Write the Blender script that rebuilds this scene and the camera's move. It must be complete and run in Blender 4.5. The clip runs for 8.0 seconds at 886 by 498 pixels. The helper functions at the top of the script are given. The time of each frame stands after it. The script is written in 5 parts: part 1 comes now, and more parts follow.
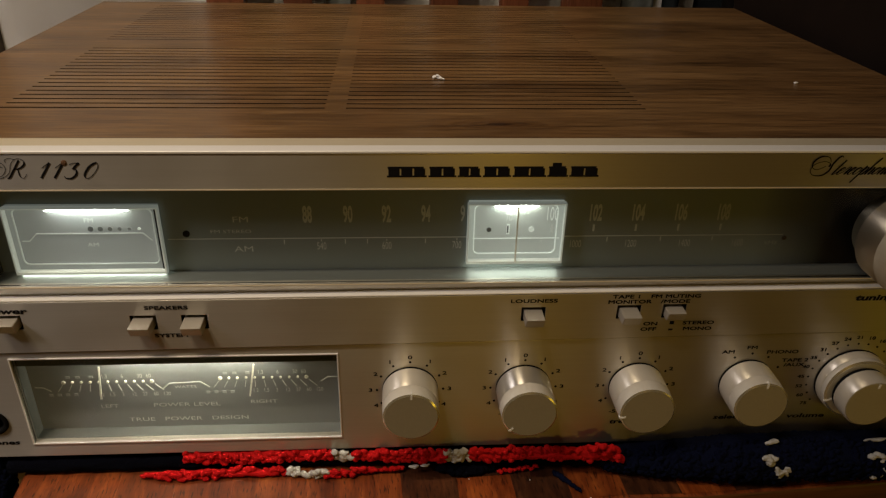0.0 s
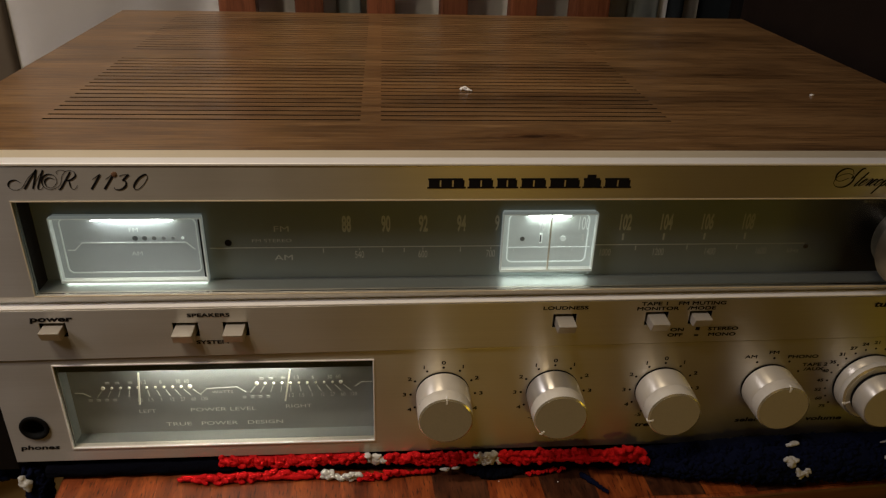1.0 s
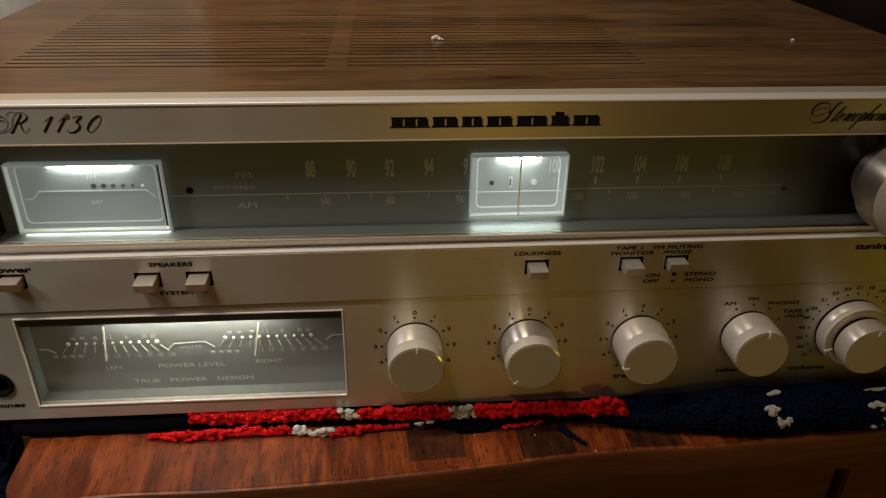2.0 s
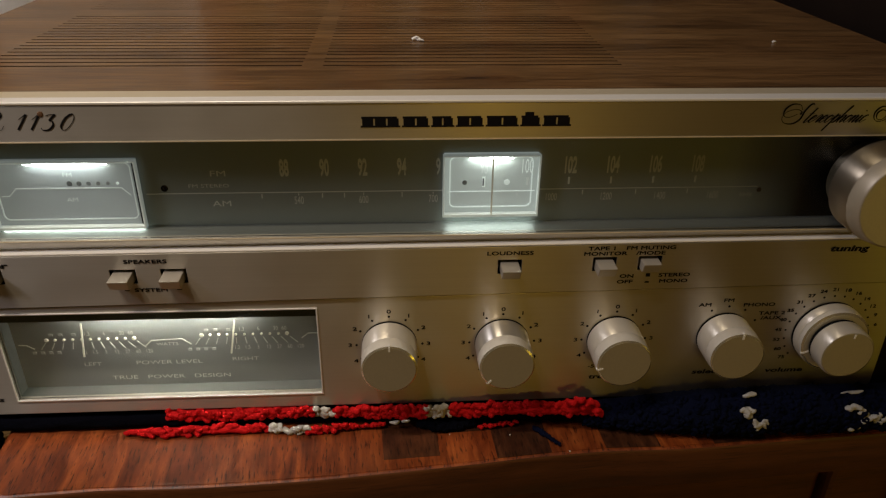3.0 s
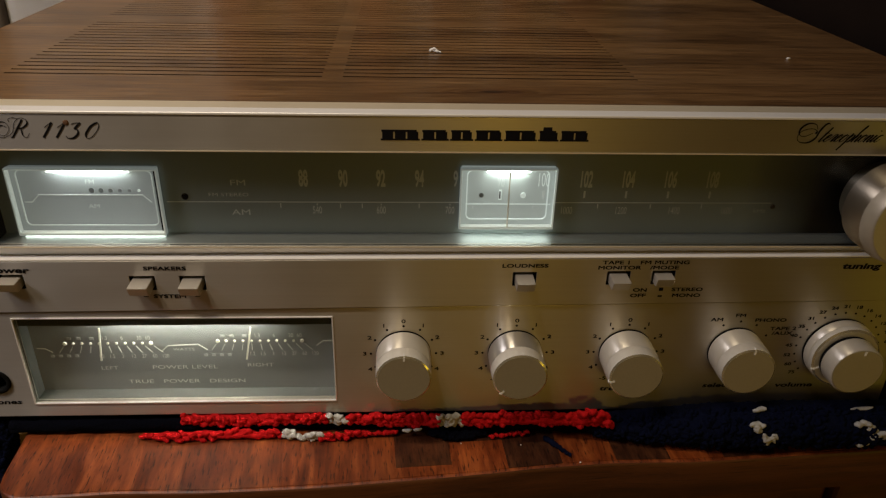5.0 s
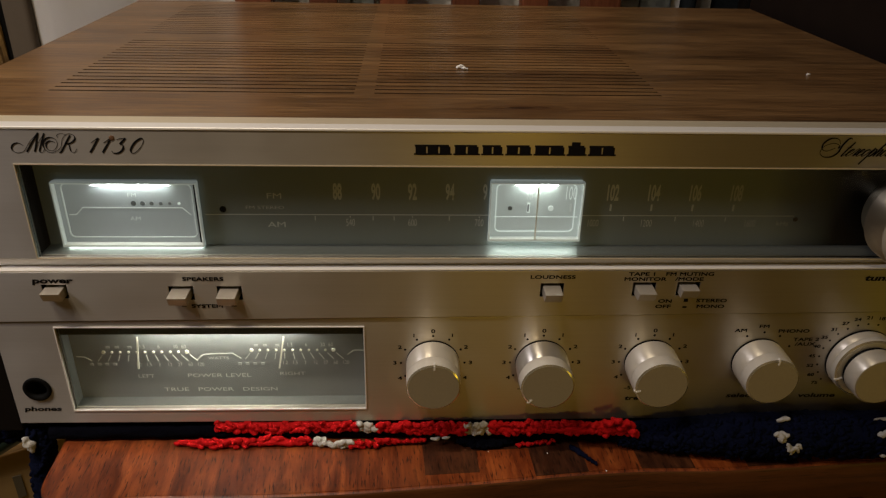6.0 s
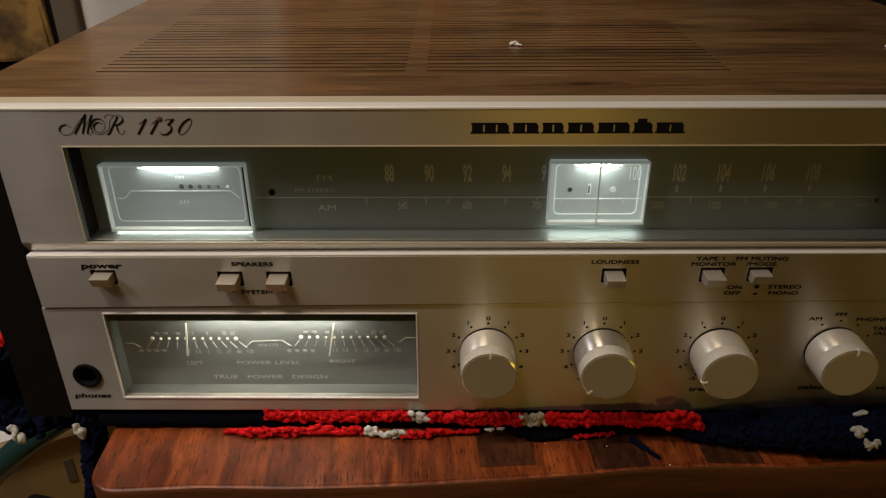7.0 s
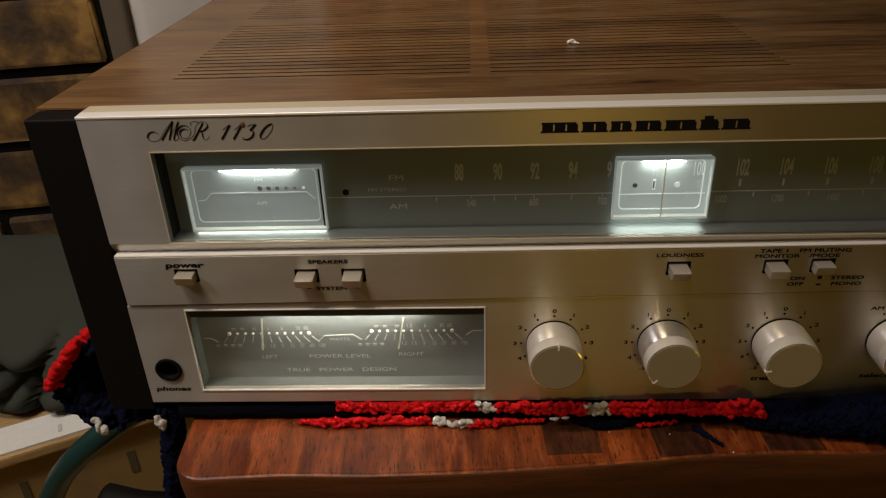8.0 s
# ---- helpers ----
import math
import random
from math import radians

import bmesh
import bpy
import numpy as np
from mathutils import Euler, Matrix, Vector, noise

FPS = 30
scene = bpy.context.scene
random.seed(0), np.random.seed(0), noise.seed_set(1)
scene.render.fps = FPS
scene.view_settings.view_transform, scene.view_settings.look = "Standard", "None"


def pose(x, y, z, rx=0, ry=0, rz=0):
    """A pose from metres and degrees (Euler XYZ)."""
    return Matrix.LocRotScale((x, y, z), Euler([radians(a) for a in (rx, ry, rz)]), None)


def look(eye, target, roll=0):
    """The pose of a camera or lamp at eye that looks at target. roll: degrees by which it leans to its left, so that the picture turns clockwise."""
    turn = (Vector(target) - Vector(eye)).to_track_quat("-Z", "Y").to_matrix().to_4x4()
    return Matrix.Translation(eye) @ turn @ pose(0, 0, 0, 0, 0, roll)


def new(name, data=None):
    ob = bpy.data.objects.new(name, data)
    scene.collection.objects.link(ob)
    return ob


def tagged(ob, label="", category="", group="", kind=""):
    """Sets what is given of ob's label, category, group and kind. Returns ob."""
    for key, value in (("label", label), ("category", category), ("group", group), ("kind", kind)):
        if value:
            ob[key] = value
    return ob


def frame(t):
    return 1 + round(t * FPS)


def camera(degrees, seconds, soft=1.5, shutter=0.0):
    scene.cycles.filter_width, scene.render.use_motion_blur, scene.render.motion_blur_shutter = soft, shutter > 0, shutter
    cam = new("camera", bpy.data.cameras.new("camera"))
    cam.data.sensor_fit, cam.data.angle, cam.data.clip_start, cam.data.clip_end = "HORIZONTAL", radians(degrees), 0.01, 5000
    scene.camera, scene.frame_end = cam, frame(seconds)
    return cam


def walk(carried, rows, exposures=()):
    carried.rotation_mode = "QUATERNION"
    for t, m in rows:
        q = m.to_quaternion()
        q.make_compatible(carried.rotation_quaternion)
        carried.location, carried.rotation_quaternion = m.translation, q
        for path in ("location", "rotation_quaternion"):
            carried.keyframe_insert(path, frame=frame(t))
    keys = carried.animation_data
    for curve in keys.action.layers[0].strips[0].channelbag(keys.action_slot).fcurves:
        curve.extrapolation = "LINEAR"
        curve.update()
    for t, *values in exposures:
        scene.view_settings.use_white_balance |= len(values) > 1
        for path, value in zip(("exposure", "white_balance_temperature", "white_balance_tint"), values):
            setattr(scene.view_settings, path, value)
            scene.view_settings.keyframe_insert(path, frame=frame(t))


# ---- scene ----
cam = camera(61.3, 8.0, soft=1.25)
PATH = [
    (0, (0.21259, -0.25821, 0.24335), (0.33413, 1.50936, -0.68450), 1.318),
    (0.5, (0.19736, -0.26069, 0.24829), (0.32739, 1.50805, -0.67620), 1.498),
    (1, (0.19331, -0.26341, 0.24930), (0.34314, 1.50489, -0.67301), 1.731),
    (1.5, (0.20025, -0.27843, 0.24650), (0.34959, 1.48252, -0.68986), 1.288),
    (2, (0.20772, -0.26664, 0.22925), (0.34922, 1.49254, -0.71164), 0.799),
    (2.2, (0.21472, -0.25924, 0.22030), (0.35054, 1.49512, -0.73035), 0.597),
    (3.3, (0.22302, -0.27185, 0.23140), (0.33417, 1.49439, -0.69930), 0.831),
    (3.5, (0.21902, -0.27187, 0.23177), (0.34304, 1.49164, -0.70347), 1.187),
    (4, (0.21902, -0.27211, 0.23381), (0.34670, 1.49455, -0.69496), 1.762),
    (4.2, (0.21838, -0.26938, 0.23270), (0.33930, 1.49270, -0.69941), 1.606),
    (5.3, (0.21726, -0.27154, 0.23409), (0.32028, 1.49640, -0.69127), 1.666),
    (5.5, (0.21653, -0.27355, 0.23414), (0.32021, 1.50097, -0.68256), 1.798),
    (6, (0.20873, -0.27735, 0.23677), (0.28785, 1.50687, -0.66341), 1.220),
    (6.5, (0.20895, -0.27840, 0.23685), (0.23162, 1.50344, -0.67118), 0.313),
    (7, (0.20151, -0.26640, 0.22950), (0.18136, 1.50393, -0.70085), -0.341),
    (7.5, (0.19627, -0.27389, 0.23376), (0.13919, 1.48543, -0.71573), -1.154),
    (8, (0.18274, -0.27489, 0.23686), (0.10005, 1.48224, -0.71479), -2.073),
]
walk(cam, [(t, look(eye, target, roll)) for t, eye, target, roll in PATH], [(0, -0.07, 6900, 12), (0.6, -0.08, 7050, 12), (1.0, -0.04, 6450, 13), (1.5, -0.02, 6200, 13), (2.0, 0.0, 6400, 13), (8, 0.0, 6400, 13)])

# ---- light: a ceiling fixture with two warm spots, a pale lamp on the left, a weak yellow one on the right, an added golden fill ----
def lamp(name, place, radius, power, colour):
    data = bpy.data.lights.new(name, "POINT")
    data.shadow_soft_size, data.energy, data.color = radius, power, colour
    ob = new(name, data)
    ob.location = place
    return ob


def downlight(place, target, power, cone, colour):
    data = bpy.data.lights.new("ceiling_spot", "SPOT")
    data.shadow_soft_size, data.energy, data.color = 0.035, power, colour
    data.spot_size, data.spot_blend = radians(cone), 1.0
    ob = new("ceiling_spot", data)
    ob.matrix_world = look(place, target)
    return ob


for x in (-0.50, -0.22):
    downlight((x, -0.50, 1.90), (-0.07, 0.32, 0.10), 47.0, 39.0, (1.0, 0.855, 0.64))
lamp("left_lamp", (-0.46, -0.28, 0.66), 0.10, 8.6, (0.97, 0.925, 0.97))
lamp("side_lamp", (0.95, -0.50, -0.04), 0.10, 0.80, (1.0, 0.72, 0.05))
# unseen fill added behind the camera to gild the faceplate
lamp("corner_lamp", (0.50, -1.95, 0.34), 0.09, 5.6, (1.0, 0.63, 0.085))
world = bpy.data.worlds.new("dim_room")
world.use_nodes = True
world.node_tree.nodes["Background"].inputs[0].default_value = (0.9, 0.75, 0.55, 1)
world.node_tree.nodes["Background"].inputs[1].default_value = 0.002
scene.world = world
scene.view_settings.exposure = 0.0


# ---- materials ----
def material(name, colour, rough=0.6, metal=0.0, spec=0.5):
    m = bpy.data.materials.new(name)
    m.use_nodes = True
    b = m.node_tree.nodes["Principled BSDF"]
    b.inputs["Base Color"].default_value = (*colour, 1)
    b.inputs["Roughness"].default_value = rough
    b.inputs["Metallic"].default_value = metal
    b.inputs["Specular IOR Level"].default_value = spec
    return m, m.node_tree, b


def node(tree, kind, **values):
    n = tree.nodes.new(kind)
    for key, value in values.items():
        n.inputs[key.replace("_", " ")].default_value = value
    return n


def coords(tree, scale, turn=(0, 0, 0)):
    c = tree.nodes.new("ShaderNodeTexCoord")
    m = tree.nodes.new("ShaderNodeMapping")
    m.inputs["Scale"].default_value = scale
    m.inputs["Rotation"].default_value = turn
    tree.links.new(c.outputs["Object"], m.inputs["Vector"])
    return m.outputs["Vector"]


def noise_node(tree, scale, stretch=(1, 1, 1), detail=4.0, rough=0.55, distort=0.0):
    n = node(tree, "ShaderNodeTexNoise", Scale=scale, Detail=detail, Roughness=rough, Distortion=distort)
    tree.links.new(coords(tree, stretch), n.inputs["Vector"])
    return n.outputs["Fac"]


def ramp(tree, fac, stops):
    r = tree.nodes.new("ShaderNodeValToRGB")
    while len(r.color_ramp.elements) < len(stops):
        r.color_ramp.elements.new(0.5)
    for e, (at, c) in zip(r.color_ramp.elements, stops):
        e.position, e.color = at, (*c, 1)
    tree.links.new(fac, r.inputs["Fac"])
    return r.outputs["Color"]


def mix(tree, fac, a, b, mode="MIX"):
    m = tree.nodes.new("ShaderNodeMix")
    m.data_type, m.blend_type = "RGBA", mode
    for value, socket in ((fac, m.inputs[0]), (a, m.inputs[6]), (b, m.inputs[7])):
        if isinstance(value, bpy.types.NodeSocket):
            tree.links.new(value, socket)
        else:
            socket.default_value = value if not isinstance(value, tuple) else (*value, 1)
    return m.outputs[2]


def bump(tree, b, height, strength, distance):
    n = node(tree, "ShaderNodeBump", Strength=strength, Distance=distance)
    tree.links.new(height, n.inputs["Height"])
    tree.links.new(n.outputs["Normal"], b.inputs["Normal"])


def span(tree, fac, low, high):
    n = tree.nodes.new("ShaderNodeMapRange")
    n.inputs["To Min"].default_value, n.inputs["To Max"].default_value = low, high
    tree.links.new(fac, n.inputs["Value"])
    return n.outputs["Result"]


def brushed(name, colour, rough, aniso, tangent, stretch, metal=1.0, wear=0.12):
    """Brushed aluminium with fine lines and faint smudges."""
    m, t, b = material(name, colour, rough, metal)
    lines = noise_node(t, 1.0, stretch, 3.0)
    smudge = noise_node(t, 30.0, (1, 1, 1), 4.0)
    dark = tuple(c * (1 - wear) for c in colour)
    t.links.new(mix(t, lines, dark, colour), b.inputs["Base Color"])
    t.links.new(span(t, smudge, rough - 0.08, rough + 0.10), b.inputs["Roughness"])
    b.inputs["Anisotropic"].default_value = aniso
    if tangent:
        v = node(t, "ShaderNodeCombineXYZ", X=tangent[0], Y=tangent[1], Z=tangent[2])
        t.links.new(v.outputs[0], b.inputs["Tangent"])
    bump(t, b, lines, 0.12, 0.0001)
    return m


PANEL = brushed("champagne_aluminium", (0.58, 0.547, 0.492), 0.42, 0.80, (0, 0, 1), (12, 400, 1500), 0.96)
LIP = brushed("polished_aluminium", (0.95, 0.93, 0.90), 0.32, 0.4, (0, 1, 0), (40, 3000, 3000), 0.25)
RIM = brushed("knob_rim", (0.88, 0.82, 0.70), 0.34, 0.2, (0, 1, 0), (400, 3000, 400), 0.25)
KNOB = brushed("satin_turned_aluminium", (0.86, 0.80, 0.68), 0.38, 0.85, (0, 1, 0), (500, 14, 500), 0.45, 0.06)
KNOB_BRIGHT = brushed("polished_turned_aluminium", (0.90, 0.86, 0.78), 0.30, 0.95, (0, 1, 0), (500, 14, 500), 0.8, 0.06)
TUNING_RIM = brushed("tuning_rim", (0.56, 0.49, 0.37), 0.40, 0.2, (0, 1, 0), (400, 3000, 400), 0.4)
EDGE = brushed("bright_edge", (0.88, 0.80, 0.56), 0.22, 0.0, None, (900, 900, 900), 0.8)
KNOB_FACE = brushed("satin_cap", (0.56, 0.51, 0.385), 0.50, 0.0, None, (900, 900, 900), 0.7)
BUTTON = brushed("button_metal", (0.47, 0.42, 0.345), 0.42, 0.2, (1, 0, 0), (120, 900, 300), 0.35)
TUNING = brushed("turned_tuning_knob", (0.52, 0.455, 0.35), 0.36, 0.9, (0, 1, 0), (500, 14, 500), 0.92, 0.08)


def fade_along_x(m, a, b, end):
    """Blends a material's base colour into end between x = a and x = b."""
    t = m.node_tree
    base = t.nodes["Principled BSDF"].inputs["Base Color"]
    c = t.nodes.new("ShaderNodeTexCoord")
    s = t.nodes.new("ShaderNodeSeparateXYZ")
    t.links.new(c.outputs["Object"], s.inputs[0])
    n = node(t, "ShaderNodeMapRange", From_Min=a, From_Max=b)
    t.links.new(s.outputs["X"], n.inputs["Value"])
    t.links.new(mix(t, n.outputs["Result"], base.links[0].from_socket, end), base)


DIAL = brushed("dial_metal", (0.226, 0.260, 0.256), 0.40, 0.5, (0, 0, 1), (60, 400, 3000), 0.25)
# the plate's colour runs to near black at its right end
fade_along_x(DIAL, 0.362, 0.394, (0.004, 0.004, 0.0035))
TOP_SATIN = brushed("satin_top_strip", (0.84, 0.73, 0.53), 0.42, 0.3, (0, 1, 0), (40, 3000, 3000), 0.4)
# near-white and hardly metallic: the edges' highlight is put into this colour
BEAD = brushed("bright_front_bead", (0.97, 0.94, 0.88), 0.32, 0.2, (1, 0, 0), (40, 3000, 3000), 0.12)


def plain(name, colour, rough=0.6, metal=0.0, grain=0.0, scale=300.0, spec=0.5):
    m, t, b = material(name, colour, rough, metal, spec)
    if grain:
        g = noise_node(t, scale)
        t.links.new(mix(t, g, tuple(c * (1 - grain) for c in colour), tuple(min(1, c * (1 + grain)) for c in colour)), b.inputs["Base Color"])
        bump(t, b, g, 0.2, 0.0004)
    return m


LEDGE = plain("ledge_metal", (0.38, 0.405, 0.39), 0.50, 0.85)
BLACK = plain("black_plastic", (0.006, 0.0045, 0.0038), 0.65, 0, 0.3, 900, 0.12)
INK = plain("black_ink", (0.006, 0.005, 0.005), 0.8, 0, 0, 1, 0.15)
SCALE_INK = plain("pale_print", (0.66, 0.66, 0.62), 0.6)
FAINT_INK = plain("faint_meter_print", (0.42, 0.43, 0.42), 0.6)
GREY_TICK = plain("grey_tick", (0.17, 0.19, 0.19), 0.5)
DIAL_INK = plain("grey_print", (0.54, 0.56, 0.54), 0.6, 0, 0.05)
# the light's falloff to the right is put into the print's colour
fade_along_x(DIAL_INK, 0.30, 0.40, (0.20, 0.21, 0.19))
FACE = plain("meter_face", (0.230, 0.238, 0.242), 0.5, 0, 0.06, 120)
POINTER_LINE = plain("white_pointer_line", (0.85, 0.82, 0.74), 0.5)
NEEDLE = plain("cream_needle", (0.85, 0.83, 0.72), 0.5)
HOLE = plain("socket_black", (0.004, 0.004, 0.004), 0.8, 0, 0, 1, 0.1)
HOOD = plain("dark_hood_plastic", (0.030, 0.034, 0.031), 0.55, 0, 0.1, 300)
METER_WALL = plain("meter_wall_plastic", (0.12, 0.127, 0.124), 0.5, 0, 0.05, 300)
CHASSIS = plain("dusty_chassis", (0.030, 0.019, 0.011), 0.9, 0, 0.4, 200, 0.1)
WHITE_WALL = plain("white_plaster", (0.74, 0.71, 0.68), 0.8, 0, 0.05, 14)
CEILING = plain("ceiling_paint", (0.45, 0.40, 0.31), 0.9, 0, 0.04, 8)
ROOM_WALL = plain("warm_wall_paint", (0.24, 0.20, 0.12), 0.85, 0, 0.06, 6)
MORTAR = plain("dark_mortar", (0.004, 0.0035, 0.003), 0.95, 0, 0.4, 150, 0.1)
SPEAKER = plain("dark_cabinet", (0.014, 0.0085, 0.006), 0.6, 0, 0.35, 60, 0.2)
TAUPE = plain("taupe_plaster", (0.090, 0.068, 0.045), 0.85, 0, 0.12, 60)
RUST = plain("rust_spot", (0.13, 0.062, 0.025), 0.9, 0, 0.3, 900)
CRUMB = plain("white_crumb", (0.80, 0.78, 0.74), 0.8)
PAPER = plain("white_paper", (0.60, 0.60, 0.58), 0.8, 0, 0.08, 200)
TEAL = plain("teal_cable_skin", (0.008, 0.032, 0.030), 0.32)
CARD = plain("carton_board", (0.22, 0.140, 0.048), 0.85, 0, 0.12, 90)
PRINT = plain("carton_print", (0.07, 0.055, 0.03), 0.8)


def glow(name, colour, strength):
    m, t, b = material(name, colour, 0.5)
    b.inputs["Emission Color"].default_value = (*colour, 1)
    b.inputs["Emission Strength"].default_value = strength
    return m


def lit_face(name, colour, strength):
    """A face with a lamp behind it: frosted, and glowing a little all over."""
    m = plain(name, colour, 0.45, 0, 0.06, 120)
    b = m.node_tree.nodes["Principled BSDF"]
    b.inputs["Emission Color"].default_value = (0.88, 1.0, 0.96, 1)
    b.inputs["Emission Strength"].default_value = strength
    return m


LENS_FACE = lit_face("tuning_face", (0.30, 0.32, 0.325), 0.11)
POINTER_FACE = lit_face("pointer_face", (0.38, 0.42, 0.405), 0.23)
RIM_LIT = lit_face("lit_acrylic_rim", (0.58, 0.60, 0.56), 0.15)
EDGE_LIT = lit_face("edge_lit_acrylic", (0.66, 0.70, 0.68), 0.42)
EDGE_DIM = lit_face("dim_edge_lit_acrylic", (0.60, 0.64, 0.62), 0.16)
BULB = glow("dial_bulb", (0.92, 1.0, 0.95), 40.0)
LEAK = glow("light_leak", (0.92, 1.0, 0.95), 11.0)
FILL_GLOW = glow("lower_dial_bulb", (0.92, 1.0, 0.95), 65.0)
BULB_WARM = glow("meter_bulb", (1.0, 0.98, 0.80), 78.0)


def clear_pane(name, tint):
    m = bpy.data.materials.new(name)
    m.use_nodes = True
    t = m.node_tree
    t.nodes.remove(t.nodes["Principled BSDF"])
    clear = node(t, "ShaderNodeBsdfTransparent", Color=(*tint, 1))
    shine = node(t, "ShaderNodeBsdfGlossy", Roughness=0.06)
    edge = node(t, "ShaderNodeFresnel", IOR=1.22)
    both = t.nodes.new("ShaderNodeMixShader")
    t.links.new(edge.outputs[0], both.inputs[0])
    t.links.new(clear.outputs[0], both.inputs[1])
    t.links.new(shine.outputs[0], both.inputs[2])
    t.links.new(both.outputs[0], t.nodes["Material Output"].inputs[0])
    return m


PANE = clear_pane("clear_plastic", (0.93, 0.94, 0.92))


def timber(name, dark, mid, light, rough, axis, scale=1.0, vary=0.0, coat=0.0, fine=0.38, blotch=0.0):
    """Wood with long grain along one axis: fibres, pores and broad figure; vary shifts the tone from piece to piece."""
    m, t, b = material(name, mid, rough)
    def stretch(a, c):
        return tuple(a if k == axis else c for k in range(3))
    broad = noise_node(t, 1.0, stretch(3.0 * scale, 40.0 * scale), 5.0, 0.65, 0.5)
    fibre = noise_node(t, 1.0, stretch(22.0 * scale, 300.0 * scale), 6.0, 0.7, 0.5)
    pores = noise_node(t, 1.0, stretch(60.0 * scale, 1500.0 * scale), 2.0)
    colour = ramp(t, broad, [(0.28, dark), (0.48, mid), (0.70, light)])
    colour = mix(t, fine, colour, ramp(t, fibre, [(0.32, tuple(c * 0.45 for c in dark)), (0.50, mid), (0.68, light)]))
    colour = mix(t, 0.8, colour, ramp(t, pores, [(0.28, (0.35, 0.30, 0.26)), (0.44, (1, 1, 1))]), "MULTIPLY")
    if blotch:
        patch = noise_node(t, 1.0, stretch(7.0 * scale, 22.0 * scale), 3.0, 0.6, 0.8)
        streak = noise_node(t, 1.0, stretch(26.0 * scale, 900.0 * scale), 3.0, 0.7, 0.2)
        colour = mix(t, blotch, colour, ramp(t, patch, [(0.30, (0.30, 0.26, 0.22)), (0.50, (1, 1, 1)), (0.75, (1.25, 1.2, 1.1))]), "MULTIPLY")
        colour = mix(t, blotch, colour, ramp(t, streak, [(0.36, (0.38, 0.32, 0.28)), (0.52, (1, 1, 1))]), "MULTIPLY")
    if vary:
        info = t.nodes.new("ShaderNodeObjectInfo")
        tone = ramp(t, info.outputs["Random"], [(0.0, (1 - vary,) * 3), (0.5, (1, 1, 1)), (1.0, (1 + 0.4 * vary, 1 + 0.3 * vary, 1 + 0.2 * vary))])
        colour = mix(t, 1.0, colour, tone, "MULTIPLY")
    t.links.new(colour, b.inputs["Base Color"])
    t.links.new(span(t, fibre, rough - 0.08, rough + 0.10), b.inputs["Roughness"])
    b.inputs["Coat Weight"].default_value, b.inputs["Coat Roughness"].default_value = coat, 0.22
    bump(t, b, fibre, 0.25, 0.0003)
    return m


VENEER = timber("walnut_veneer", (0.070, 0.034, 0.011), (0.200, 0.105, 0.039), (0.33, 0.192, 0.080), 0.36, 0, 1.0, 0, 0.30, 0.5, 0.66)
def grown_knot(m, x, y, long, wide):
    """A small dark knot in the veneer with the grain curving round it."""
    t = m.node_tree
    base = t.nodes["Principled BSDF"].inputs["Base Color"]
    c = t.nodes.new("ShaderNodeTexCoord")
    place = node(t, "ShaderNodeMapping", Location=(-x / long, -y / wide, 0), Scale=(1 / long, 1 / wide, 0))
    t.links.new(c.outputs["Object"], place.inputs["Vector"])
    far = t.nodes.new("ShaderNodeVectorMath")
    far.operation = "LENGTH"
    t.links.new(place.outputs[0], far.inputs[0])
    wave = noise_node(t, 1.0, (90, 260, 90), 3.0)
    bent = t.nodes.new("ShaderNodeMath")
    bent.operation = "MULTIPLY_ADD"
    t.links.new(wave, bent.inputs[0])
    bent.inputs[1].default_value = 0.8
    t.links.new(far.outputs["Value"], bent.inputs[2])
    n = node(t, "ShaderNodeMapRange", From_Min=0.4, From_Max=4.4)
    t.links.new(bent.outputs[0], n.inputs["Value"])
    rings = ramp(t, n.outputs["Result"], [(0.0, (0.12, 0.09, 0.07)), (0.14, (0.26, 0.20, 0.16)), (0.24, (0.95, 0.88, 0.80)), (0.33, (0.62, 0.54, 0.48)), (0.42, (1.05, 1.0, 0.96)), (0.52, (0.74, 0.68, 0.62)), (0.64, (1.06, 1.04, 1.0)), (0.80, (0.88, 0.85, 0.82)), (1.0, (1, 1, 1))])
    t.links.new(mix(t, 1.0, base.links[0].from_socket, rings, "MULTIPLY"), base)


grown_knot(VENEER, 0.2540, 0.0320, 0.0085, 0.0024)


